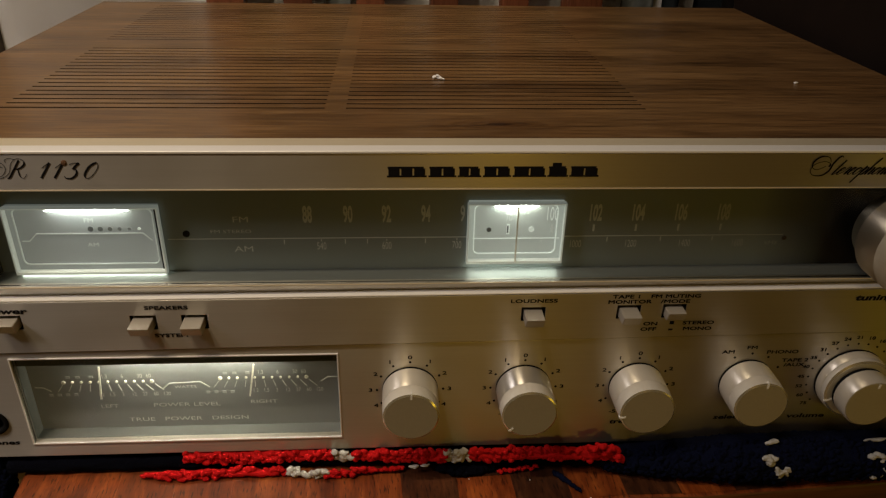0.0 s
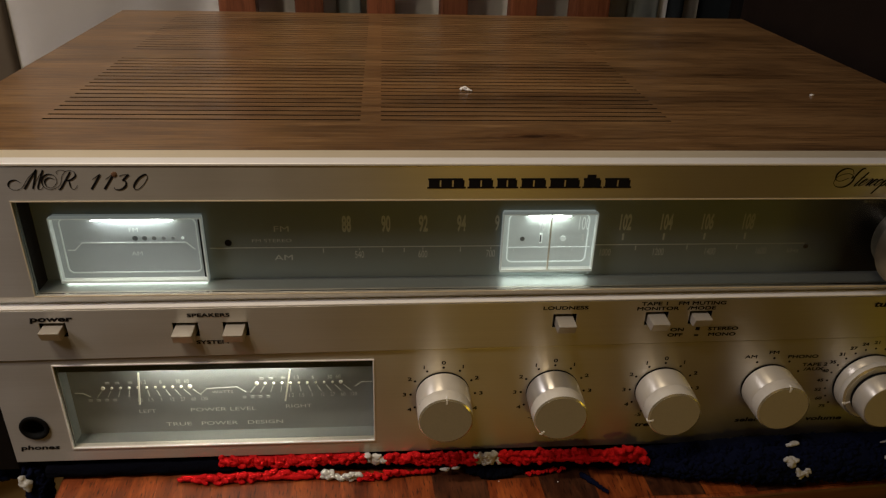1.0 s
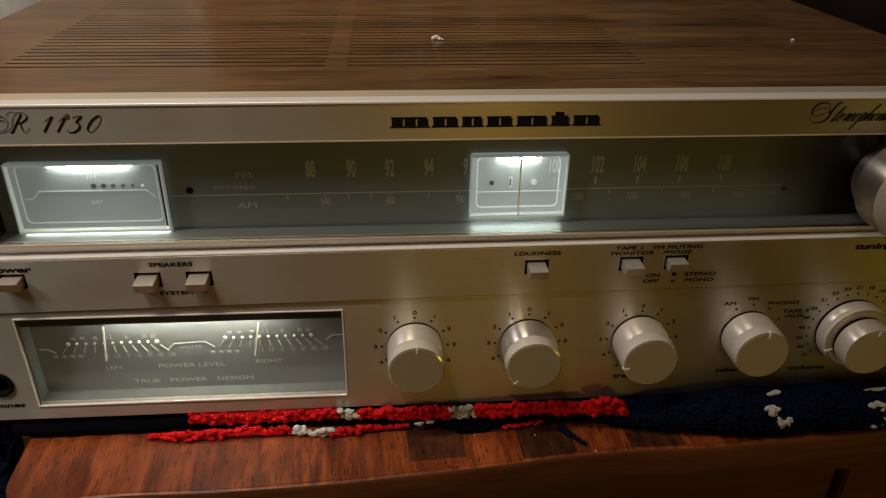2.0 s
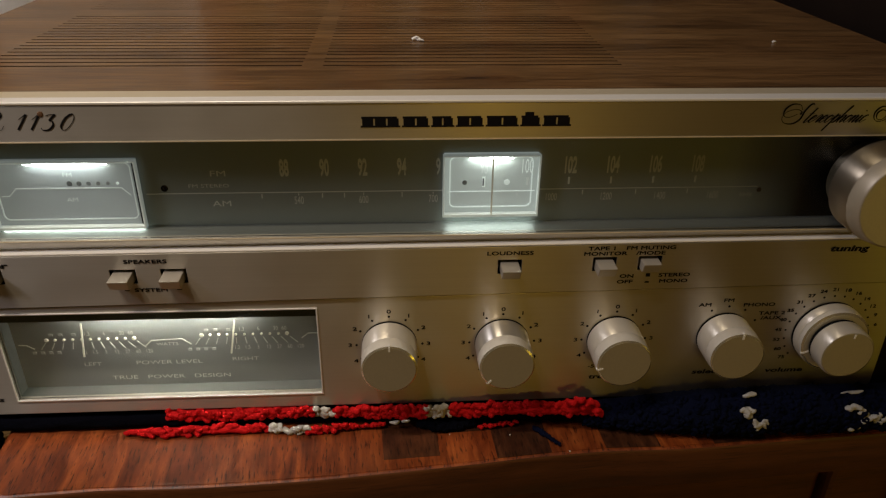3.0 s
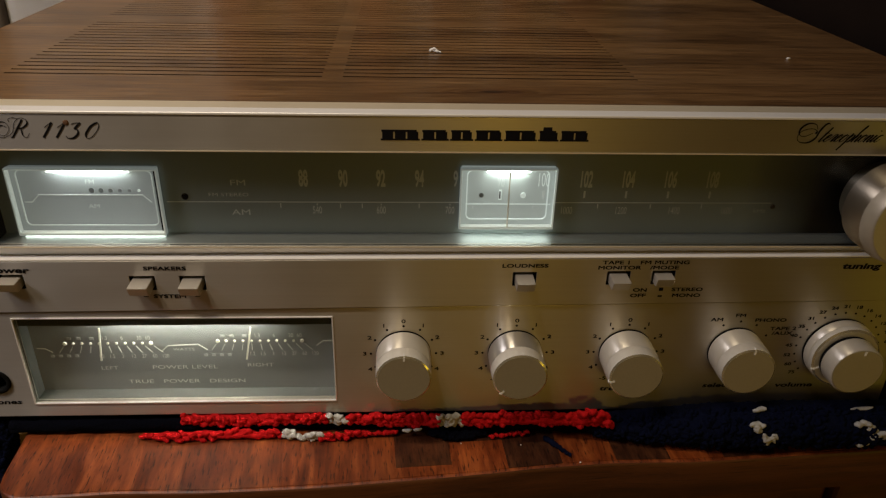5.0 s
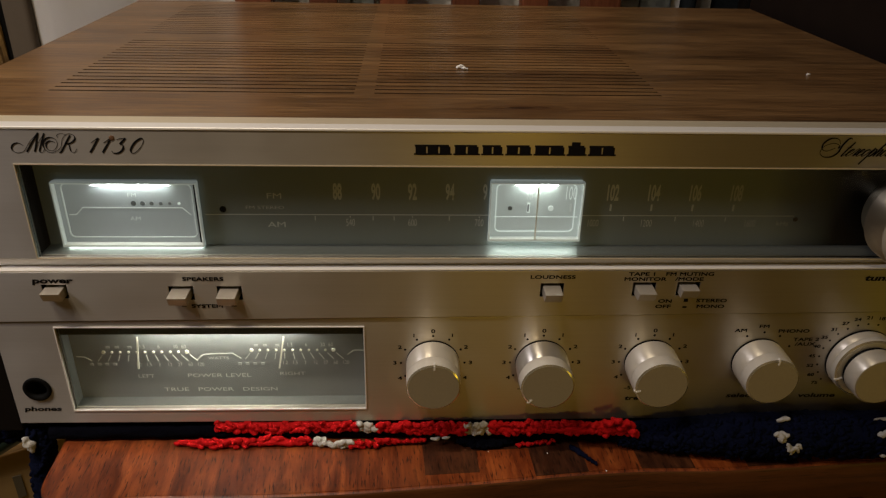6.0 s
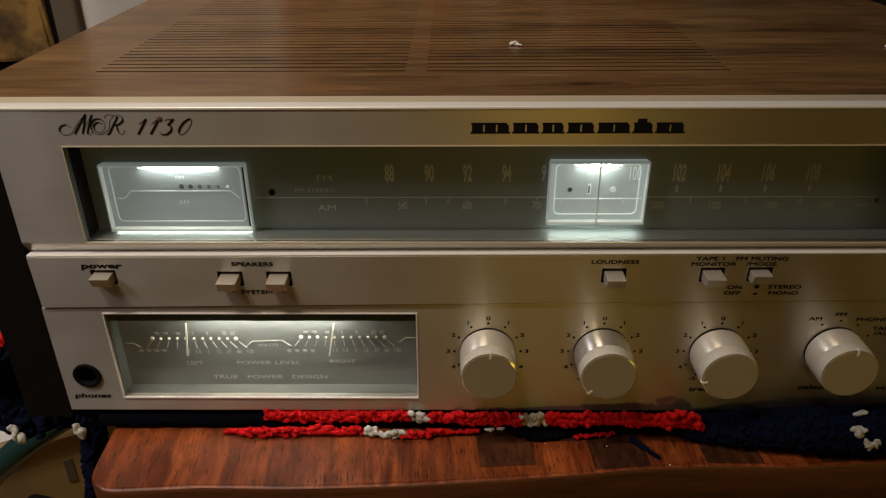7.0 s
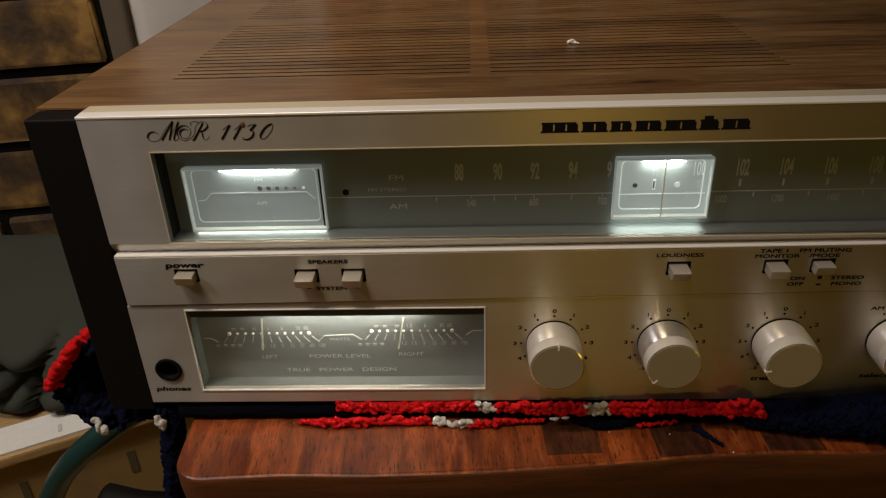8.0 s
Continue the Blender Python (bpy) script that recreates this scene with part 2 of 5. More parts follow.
def seat_timber(name, dark, mid, light, vary):
    """Oiled hardwood seen close: soft mottled figure, short dark pores along y, tone shifting from block to block."""
    m, t, b = material(name, mid, 0.40)
    figure = noise_node(t, 1.0, (150, 30, 150), 5.0, 0.6, 0.7)
    cloud = noise_node(t, 1.0, (28, 22, 28), 3.0, 0.5, 0.4)
    dash = noise_node(t, 1.0, (1150, 150, 1150), 2.0, 0.5)
    fibre = noise_node(t, 1.0, (620, 40, 620), 4.0, 0.65)
    colour = ramp(t, figure, [(0.30, dark), (0.50, mid), (0.68, light)])
    colour = mix(t, 0.7, colour, ramp(t, cloud, [(0.34, (0.42, 0.36, 0.32)), (0.52, (1, 1, 1)), (0.70, (1.25, 1.2, 1.1))]), "MULTIPLY")
    colour = mix(t, 0.45, colour, ramp(t, fibre, [(0.34, (0.52, 0.46, 0.42)), (0.56, (1.12, 1.1, 1.08))]), "MULTIPLY")
    colour = mix(t, 0.85, colour, ramp(t, dash, [(0.32, (0.14, 0.10, 0.08)), (0.42, (1, 1, 1))]), "MULTIPLY")
    info = t.nodes.new("ShaderNodeObjectInfo")
    tone = ramp(t, info.outputs["Random"], [(0.0, (1 - vary,) * 3), (1.0, (1 + 0.5 * vary, 1 + 0.4 * vary, 1 + 0.3 * vary))])
    t.links.new(mix(t, 1.0, colour, tone, "MULTIPLY"), b.inputs["Base Color"])
    t.links.new(span(t, figure, 0.32, 0.52), b.inputs["Roughness"])
    b.inputs["Coat Weight"].default_value, b.inputs["Coat Roughness"].default_value = 0.12, 0.25
    bump(t, b, dash, 0.25, 0.0003)
    return m


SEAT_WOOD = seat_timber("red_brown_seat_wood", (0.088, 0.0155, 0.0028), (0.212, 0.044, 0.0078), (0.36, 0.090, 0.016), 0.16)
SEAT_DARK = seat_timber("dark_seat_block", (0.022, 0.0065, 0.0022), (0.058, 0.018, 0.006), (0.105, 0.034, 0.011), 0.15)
# darker copy of the seat wood, with the front face's shade put in
SEAT_SHADED = timber("brown_seat_edge", (0.039, 0.0108, 0.0029), (0.100, 0.0285, 0.0072), (0.170, 0.052, 0.0134), 0.50, 0, 1.0, 0.1, 0.0)
SLAT_WOOD = timber("red_brown_slat_wood", (0.08, 0.024, 0.010), (0.19, 0.060, 0.024), (0.27, 0.09, 0.038), 0.42, 2, 1.0, 0.35)
FLOOR_WOOD = timber("golden_oak_floor", (0.16, 0.10, 0.032), (0.32, 0.215, 0.075), (0.44, 0.31, 0.12), 0.45, 1, 0.4, 0.3)
BOX_WOOD = timber("yellow_pine_edge", (0.22, 0.13, 0.05), (0.36, 0.23, 0.10), (0.46, 0.31, 0.15), 0.6, 0, 1.0)


def brick_stuff():
    m, t, b = material("old_brick", (0.2, 0.13, 0.06), 0.85)
    big = noise_node(t, 17.0, (1, 1, 1), 5.0, 0.55, 0.25)
    small = noise_node(t, 160.0, (1, 1, 1), 4.0)
    colour = ramp(t, big, [(0.38, (0.006, 0.003, 0.0014)), (0.46, (0.038, 0.019, 0.0038)), (0.54, (0.100, 0.053, 0.0100)), (0.64, (0.29, 0.168, 0.038))])
    colour = mix(t, 0.25, colour, ramp(t, small, [(0.3, (0.030, 0.018, 0.008)), (0.7, (0.14, 0.088, 0.036))]))
    info = t.nodes.new("ShaderNodeObjectInfo")
    colour = mix(t, 1.0, colour, ramp(t, info.outputs["Random"], [(0.0, (0.65, 0.65, 0.68)), (1.0, (1.15, 1.1, 1.0))]), "MULTIPLY")
    t.links.new(colour, b.inputs["Base Color"])
    bump(t, b, mix(t, 0.4, big, small), 0.6, 0.004)
    return m


BRICK = brick_stuff()


def wool(name, dark, light):
    m, t, b = material(name, light, 1.0, 0, 0.05)
    island = t.nodes.new("ShaderNodeNewGeometry")
    info = t.nodes.new("ShaderNodeObjectInfo")
    either = mix(t, 0.5, island.outputs["Random Per Island"], info.outputs["Random"])
    fluff = noise_node(t, 950.0, (1, 1, 1), 4.0)
    fibre = noise_node(t, 1.0, (900, 3200, 3200), 2.0)
    colour = mix(t, either, dark, light)
    colour = mix(t, span(t, fluff, 0.0, 0.45), colour, tuple(c * 0.5 for c in dark))
    t.links.new(colour, b.inputs["Base Color"])
    b.inputs["Sheen Weight"].default_value, b.inputs["Sheen Roughness"].default_value = 0.15, 0.6
    b.inputs["Sheen Tint"].default_value = (*light, 1)
    bump(t, b, mix(t, 0.5, fluff, fibre), 0.9, 0.0010)
    return m


RED_WOOL = wool("red_wool", (0.46, 0.008, 0.010), (0.72, 0.016, 0.016))
NAVY_WOOL = wool("navy_wool", (0.0030, 0.0044, 0.0155), (0.0062, 0.0086, 0.027))
# near-black copy of the navy wool, for folds that lie in shade
SHADED_WOOL = wool("black_wool", (0.0014, 0.0016, 0.0036), (0.0030, 0.0034, 0.0072))
WHITE_WOOL = wool("white_wool", (0.50, 0.48, 0.44), (0.70, 0.68, 0.63))


def cloth(name, colour, weave=1600.0):
    m, t, b = material(name, colour, 0.9, 0, 0.2)
    fold = noise_node(t, 9.0, (1, 1, 1), 4.0)
    fine = noise_node(t, weave, (1, 1, 1), 2.0)
    t.links.new(mix(t, fold, tuple(c * 0.75 for c in colour), tuple(min(1, c * 1.2) for c in colour)), b.inputs["Base Color"])
    bump(t, b, fine, 0.3, 0.0003)
    return m


OLIVE = cloth("olive_grey_canvas", (0.034, 0.038, 0.029))
CURTAIN = plain("white_curtain_cloth", (0.90, 0.875, 0.84), 0.9, 0, 0.06, 22, 0.2)
GREY_CLOTH = cloth("grey_green_cloth", (0.34, 0.36, 0.33))
DARK_CLOTH = cloth("dark_green_cloth", (0.035, 0.042, 0.045))


# ---- mesh helpers ----
def box(bm, x0, x1, y0, y1, z0, z1):
    return bmesh.ops.create_cube(bm, size=1, matrix=Matrix.Translation(((x0 + x1) / 2, (y0 + y1) / 2, (z0 + z1) / 2)) @ Matrix.Diagonal((x1 - x0, y1 - y0, z1 - z0, 1)))["verts"]


def soften(bm, width, segments=2, angle=30):
    edges = [e for e in bm.edges if len(e.link_faces) == 2 and e.calc_face_angle(0) > radians(angle)]
    bmesh.ops.bevel(bm, geom=edges, offset=width, segments=segments, affect="EDGES", profile=0.6, clamp_overlap=True)


def to_mesh(name, bm, mat, smooth=False):
    data = bpy.data.meshes.new(name)
    bmesh.ops.recalc_face_normals(bm, faces=bm.faces)
    for f in bm.faces:
        f.smooth = smooth
    bm.to_mesh(data)
    bm.free()
    data.materials.append(mat)
    return data


def part(name, bm, mat, parent=None, label="", smooth=False):
    ob = new(name, to_mesh(name, bm, mat, smooth))
    ob.parent = parent
    if label:
        tagged(ob, label)
    return ob


def block(name, mat, parent, x0, x1, y0, y1, z0, z1, edge=0.0, label=""):
    bm = bmesh.new()
    box(bm, x0, x1, y0, y1, z0, z1)
    if edge:
        soften(bm, edge)
    return part(name, bm, mat, parent, label)


def plate(axes, u0, u1, v0, v1, w0, w1, holes, edge=0.0):
    """A flat plate with rectangular holes. axes: which of x, y, z the plate's u, v and thickness w lie along."""
    bm = bmesh.new()
    us = sorted({u0, u1, *(h[0] for h in holes), *(h[1] for h in holes)})
    vs = sorted({v0, v1, *(h[2] for h in holes), *(h[3] for h in holes)})
    grid = {}

    def corner(i, j):
        if (i, j) not in grid:
            p = [0, 0, 0]
            p[axes[0]], p[axes[1]], p[axes[2]] = us[i], vs[j], w0
            grid[i, j] = bm.verts.new(p)
        return grid[i, j]

    for i in range(len(us) - 1):
        for j in range(len(vs) - 1):
            u, v = (us[i] + us[i + 1]) / 2, (vs[j] + vs[j + 1]) / 2
            if not any(h[0] < u < h[1] and h[2] < v < h[3] for h in holes):
                bm.faces.new([corner(i, j), corner(i + 1, j), corner(i + 1, j + 1), corner(i, j + 1)])
    if len(holes) < 20:
        bmesh.ops.dissolve_limit(bm, angle_limit=0.01, verts=bm.verts, edges=bm.edges)
    made = bmesh.ops.extrude_face_region(bm, geom=list(bm.faces))
    shift = [0, 0, 0]
    shift[axes[2]] = w1 - w0
    bmesh.ops.translate(bm, vec=shift, verts=[g for g in made["geom"] if isinstance(g, bmesh.types.BMVert)])
    bmesh.ops.recalc_face_normals(bm, faces=bm.faces)
    if edge:
        soften(bm, edge)
    return bm


def lathe(bm, profile, cx, cz, sides=56):
    """Turn (radius, y) pairs about the line through cx, cz along y."""
    rings = []
    for r, y in profile:
        if r < 1e-6:
            rings.append([bm.verts.new((cx, y, cz))])
        else:
            rings.append([bm.verts.new((cx + r * math.sin(2 * math.pi * k / sides), y, cz + r * math.cos(2 * math.pi * k / sides))) for k in range(sides)])
    for a, b in zip(rings, rings[1:]):
        for k in range(sides):
            n = (k + 1) % sides
            if len(a) == 1:
                bm.faces.new([a[0], b[k], b[n]])
            elif len(b) == 1:
                bm.faces.new([a[k], a[n], b[0]])
            else:
                bm.faces.new([a[k], a[n], b[n], b[k]])


def tube(bm, points, radius, sides=10):
    rings = []
    pts = [Vector(p) for p in points]
    for k, p in enumerate(pts):
        way = (pts[min(k + 1, len(pts) - 1)] - pts[max(k - 1, 0)]).normalized()
        side = way.cross(Vector((0.13, 0.37, 0.92))).normalized()
        up = side.cross(way)
        rings.append([bm.verts.new(p + radius * (math.cos(a) * side + math.sin(a) * up)) for a in (2 * math.pi * s / sides for s in range(sides))])
    for a, b in zip(rings, rings[1:]):
        for s in range(sides):
            bm.faces.new([a[s], a[(s + 1) % sides], b[(s + 1) % sides], b[s]])
    bm.faces.new(rings[0])
    bm.faces.new(rings[-1])


def curve_points(points, steps):
    """Catmull-Rom through the points."""
    pts = [Vector(p) for p in points]
    pts = [2 * pts[0] - pts[1], *pts, 2 * pts[-1] - pts[-2]]
    out = []
    for k in range(1, len(pts) - 2):
        a, b, c, d = pts[k - 1 : k + 3]
        for s in range(steps):
            t = s / steps
            out.append(0.5 * (2 * b + (c - a) * t + (2 * a - 5 * b + 4 * c - d) * t * t + (3 * b - a - 3 * c + d) * t ** 3))
    return [*out, pts[-2]]


def bar(bm, a, b, width, y0, y1):
    """A straight printed stroke in the x-z plane from a to b."""
    a, b = Vector(a), Vector(b)
    n = Vector((-(b - a).y, (b - a).x)).normalized() * width / 2
    low = [bm.verts.new((p.x, y0, p.y)) for p in (a - n, b - n, b + n, a + n)]
    high = [bm.verts.new((p.x, y1, p.y)) for p in (a - n, b - n, b + n, a + n)]
    bm.faces.new(high)
    bm.faces.new(low)
    for k in range(4):
        bm.faces.new([low[k], low[(k + 1) % 4], high[(k + 1) % 4], high[k]])


def lettering(words, parent, mat, x, z, y, size, wide=1.0, lean=0.0, bold=0.0, align="CENTER", label="", heavy=0.0):
    """Words printed on an upright face that looks to -y. size: the height of a capital."""
    data = bpy.data.curves.new("lettering", "FONT")
    data.body, data.align_x, data.align_y = words, align, "CENTER"
    data.size, data.shear, data.offset, data.extrude = 1.0, lean, bold, 0.0
    data.resolution_u = 3
    temp = new("lettering", data)
    mesh = bpy.data.meshes.new_from_object(temp.evaluated_get(bpy.context.evaluated_depsgraph_get()))
    bpy.data.objects.remove(temp)
    bpy.data.curves.remove(data)
    s = size / 0.69
    mesh.transform(Matrix.Translation((x, y, z)) @ Matrix.Diagonal((s * wide, 1, s, 1)) @ Matrix.Rotation(radians(90), 4, "X"))
    if heavy:
        # thicken the strokes by laying the print four times, a hair apart
        pts = [v.co.copy() for v in mesh.vertices]
        loops = [tuple(f.vertices) for f in mesh.polygons]
        verts, faces = [], []
        for k, (dx, dz) in enumerate(((-1, -1), (1, -1), (1, 1), (-1, 1))):
            verts += [(p.x + dx * heavy, p.y - 0.000004 * k, p.z + dz * heavy * 0.8) for p in pts]
            faces += [tuple(i + k * len(pts) for i in f) for f in loops]
        mesh = bpy.data.meshes.new("lettering")
        mesh.from_pydata(verts, [], faces)
    mesh.materials.clear()
    mesh.materials.append(mat)
    ob = new("lettering", mesh)
    ob.parent = parent
    if label:
        tagged(ob, label)
    return ob


# ---- the room ----
def structure(name, mat, x0, x1, y0, y1, z0, z1, label, category):
    return tagged(block(name, mat, None, x0, x1, y0, y1, z0, z1), label, category, "", "structure")


FLOOR_Z = -0.46
structure("floor", FLOOR_WOOD, -1.6, 1.9, -2.3, 1.0, FLOOR_Z - 0.05, FLOOR_Z, "golden oak plank floor under the chair", "floor")
structure("ceiling", CEILING, -1.6, 1.9, -2.3, 1.0, 2.05, 2.1, "plain off-white painted ceiling", "ceiling")
structure("wall_east", ROOM_WALL, 1.9, 2.0, -2.3, 1.0, FLOOR_Z, 2.05, "plain warm beige painted wall", "wall")
structure("wall_south", ROOM_WALL, -1.6, 1.9, -2.4, -2.3, FLOOR_Z, 2.05, "plain warm beige painted wall", "wall")
structure("wall_west", ROOM_WALL, -1.7, -1.6, -2.3, 1.0, FLOOR_Z, 2.05, "plain warm beige painted wall", "wall")
structure("wall_north", WHITE_WALL, -1.6, 1.9, 1.0, 1.1, FLOOR_Z, 2.05, "white plastered wall behind the chair", "wall")


# ---- the receiver ----
receiver = tagged(new("stereo_receiver"), "vintage silver stereo receiver with walnut case and lit dial", "receiver")
receiver.location = (0, 0, 0)
X0, X1, TOP = 0.0060, 0.4650, 0.1480


def case():
    slots = []
    for k in range(36):
        y = 0.0525 + 0.0064 * k + (0.016 if k > 17 else 0)
        w = 0.0014 - 0.00002 * k if k < 18 else 0.0007
        slots += [(0.0485, 0.1822, y, y + w), (0.1912, 0.3212, y, y + w)]
    top = part("top_cover", plate((0, 1, 2), X0, X1, 0.0135, 0.306, TOP, TOP - 0.0008, slots), VENEER, receiver, "walnut veneer top with two banks of vent slots")
    # slot walls take the chassis brown, putting the slots' shade into their colour
    top.data.materials.append(CHASSIS)
    for f in top.data.polygons:
        c = f.center
        if abs(f.normal.z) < 0.5 and 0.045 < c.x < 0.325 and 0.05 < c.y < 0.302:
            f.material_index = 1
    for name, a, b in (("side_cover", X0, X0 + 0.004), ("side_cover", X1 - 0.004, X1)):
        block(name, VENEER, receiver, a, b, 0.0135, 0.306, 0.004, TOP - 0.0009, 0.0004)
    block("chassis", CHASSIS, receiver, X0 + 0.006, X1 - 0.006, 0.040, 0.300, 0.010, TOP - 0.022, 0.001, "black inner chassis below the vent slots")
    return top


case()


def end_cap(a, b):
    bm = bmesh.new()
    box(bm, a, b, 0.0008, 0.0133, 0.0015, TOP - 0.0008)
    soften(bm, 0.0012, 3)
    part("end_cap", bm, BLACK, receiver, "matt black plastic end cap")


end_cap(X0 + 0.001, 0.0284)
end_cap(0.4427, X1 - 0.001)

# upper faceplate with the long dial opening
P0, P1 = 0.0286, 0.4425
DIAL_X0, DIAL_X1, DIAL_Z0, DIAL_Z1 = 0.0550, 0.4345, 0.0925, 0.1330
upper = part("upper_faceplate", plate((0, 2, 1), P0, P1, 0.0878, TOP - 0.0008, 0.0, 0.0035, [(DIAL_X0, DIAL_X1, DIAL_Z0, DIAL_Z1)], 0.0003), PANEL, receiver, "brushed champagne faceplate round the dial")
bm = bmesh.new()
box(bm, P0, P1, 0.0052, 0.0133, TOP - 0.0007, TOP + 0.0006)
soften(bm, 0.0002)
trim = part("top_trim", bm, TOP_SATIN, receiver, "satin aluminium strip along the top edge")
bm = bmesh.new()
vs = box(bm, P0, P1, -0.0003, 0.0052, TOP - 0.0007, TOP + 0.0007)
for v in vs:
    if v.co.y < 0 and v.co.z > TOP:
        v.co.z -= 0.0003
soften(bm, 0.0004, 3)
part("front_bead", bm, BEAD, trim, "rounded front edge, its highlight put into the colour")

# middle strip that carries the push buttons, standing proud
SOCKETS = {"power": (0.0542, 0.0638), "speaker_a": (0.1062, 0.1158), "speaker_b": (0.1263, 0.1359), "loudness": (0.2632, 0.2724), "tape": (0.3030, 0.3122), "muting": (0.3222, 0.3314)}
SOCKET_Z = {"power": 0.0800, "speaker_a": 0.0792, "speaker_b": 0.0792, "loudness": 0.0806, "tape": 0.0810, "muting": 0.0812}
holes = [(a - 0.0001, b + 0.0006, SOCKET_Z[k] - 0.0062, SOCKET_Z[k] + 0.0006) for k, (a, b) in SOCKETS.items()]
strip = part("button_strip", plate((0, 2, 1), 0.0296, 0.4416, 0.0606, 0.0868, -0.0016, 0.003, holes, 0.0004), PANEL, receiver, "brushed strip with push buttons")
for v in strip.data.vertices:
    if v.co.z > 0.085:
        v.co.z += 0.004 * (v.co.x - 0.12)
for v in upper.data.vertices:
    if v.co.z < 0.089:
        v.co.z += 0.004 * (v.co.x - 0.12)
        v.co.y += 0.0026
bm = bmesh.new()
for z, (y0, y1) in ((0.0869, (-0.0013, 0.0062)),):
    box(bm, 0.0296, 0.4416, y0, y1, z, z + 0.0007)
soften(bm, 0.0003)
for v in bm.verts:
    v.co.z += 0.004 * (v.co.x - 0.12)
part("strip_highlight", bm, BEAD, strip, "bevel along the strip, its highlight put into the colour")
block("strip_backing", HOLE, receiver, 0.031, 0.4405, 0.0062, 0.0072, 0.0612, 0.0870)
for k, (a, b) in SOCKETS.items():
    out = {"muting": -0.0062, "power": -0.0066}.get(k, -0.0088)
    z = SOCKET_Z[k] - 0.0007
    bm = bmesh.new()
    vs = box(bm, a + 0.0009, b - 0.0007, out, 0.006, z - 0.0048, z)
    for v in vs:
        if v.co.y < 0 and v.co.z > z - 0.001:
            v.co.z -= 0.0004
        elif v.co.y < 0:
            v.co.y += 0.0019
    soften(bm, 0.0004)
    top = SOCKET_Z[k]
    # black liner added in place of the shade inside the socket
    part("socket_lining", plate((0, 2, 1), a - 0.0004, b + 0.0009, top - 0.0064, top + 0.0008, -0.0008, 0.0060, [(a, b + 0.0004, top - 0.0060, top + 0.0004)]), HOLE, strip, "added black liner that keeps the button's socket dark")
    part("push_button", bm, BUTTON, strip, "small rectangular silver push button")

# lower faceplate with meter opening and headphone socket
METER = (0.0545, 0.1868, 0.0143, 0.0585)
JACK = (0.0402, 0.0262)
lower = part("lower_faceplate", plate((0, 2, 1), P0, P1, 0.0068, 0.0598, 0.0, 0.003, [METER, (JACK[0] - 0.0043, JACK[0] + 0.0043, JACK[1] - 0.0043, JACK[1] + 0.0043)], 0.0003), PANEL, receiver, "brushed champagne lower faceplate with knobs")
seam = block("seam", HOLE, receiver, P0, P1, 0.0012, 0.0029, -0.0016, 0.0012)


def seam_z(x):
    """The seam under the button strip climbs slightly along the front."""
    return 0.0630 + 0.0112 * (x - 0.118)


for v in seam.data.vertices:
    v.co.z += seam_z(v.co.x)
for v in lower.data.vertices:
    if v.co.z > 0.0590:
        v.co.z += seam_z(v.co.x) - 0.0604
for v in strip.data.vertices:
    if v.co.z < 0.0625:
        v.co.z += seam_z(v.co.x) - 0.0606
bm = bmesh.new()
lathe(bm, [(0.0062, 0.0005), (0.0062, -0.0006), (0.0056, -0.0009), (0.0044, -0.0007), (0.0041, 0.001), (0.0041, 0.012), (0, 0.012)], *JACK)
jack = part("headphone_socket", bm, HOLE, lower, "round black headphone socket", True)
bm = bmesh.new()
lathe(bm, [(0.0036, 0.0100), (0.0036, 0.0085), (0.0030, 0.0085), (0.0030, 0.010)], JACK[0], JACK[1] - 0.0004, 24)
part("contact", bm, HOLE, jack)


# ---- dial ----
BACK_Y = 0.0128
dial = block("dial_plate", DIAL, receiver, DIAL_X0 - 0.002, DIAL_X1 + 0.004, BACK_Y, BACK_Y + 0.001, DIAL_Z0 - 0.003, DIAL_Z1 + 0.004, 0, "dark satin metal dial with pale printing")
bm = bmesh.new()
box(bm, DIAL_X0 - 0.001, DIAL_X1 + 0.001, 0.0035, BACK_Y, DIAL_Z0 - 0.0012, DIAL_Z0 - 0.0001)
part("dial_ledge", bm, LEDGE, receiver, "satin metal ledge below the dial")
block("dial_hood", BLACK, receiver, DIAL_X0 - 0.002, DIAL_X1 + 0.002, 0.0036, BACK_Y, DIAL_Z1 + 0.0004, DIAL_Z1 + 0.0014)
for a, b in ((DIAL_X0 - 0.0016, DIAL_X0 - 0.0002), (DIAL_X1 + 0.0002, DIAL_X1 + 0.0016)):
    block("dial_cheek", BLACK, receiver, a, b, 0.0036, BACK_Y, DIAL_Z0, DIAL_Z1)
pane = block("dial_window", PANE, receiver, DIAL_X0 + 0.0002, DIAL_X1 - 0.0002, 0.0012, 0.0020, DIAL_Z0 + 0.0001, DIAL_Z1 - 0.0001, 0, "clear plastic dial window")
pane.visible_shadow = False
# thin bright edge round the opening
bm = plate((0, 2, 1), DIAL_X0 - 0.0004, DIAL_X1 + 0.0004, DIAL_Z0 - 0.0004, DIAL_Z1 + 0.0004, -0.0002, 0.0006, [(DIAL_X0, DIAL_X1, DIAL_Z0, DIAL_Z1)])
part("dial_edge", bm, TOP_SATIN, upper)

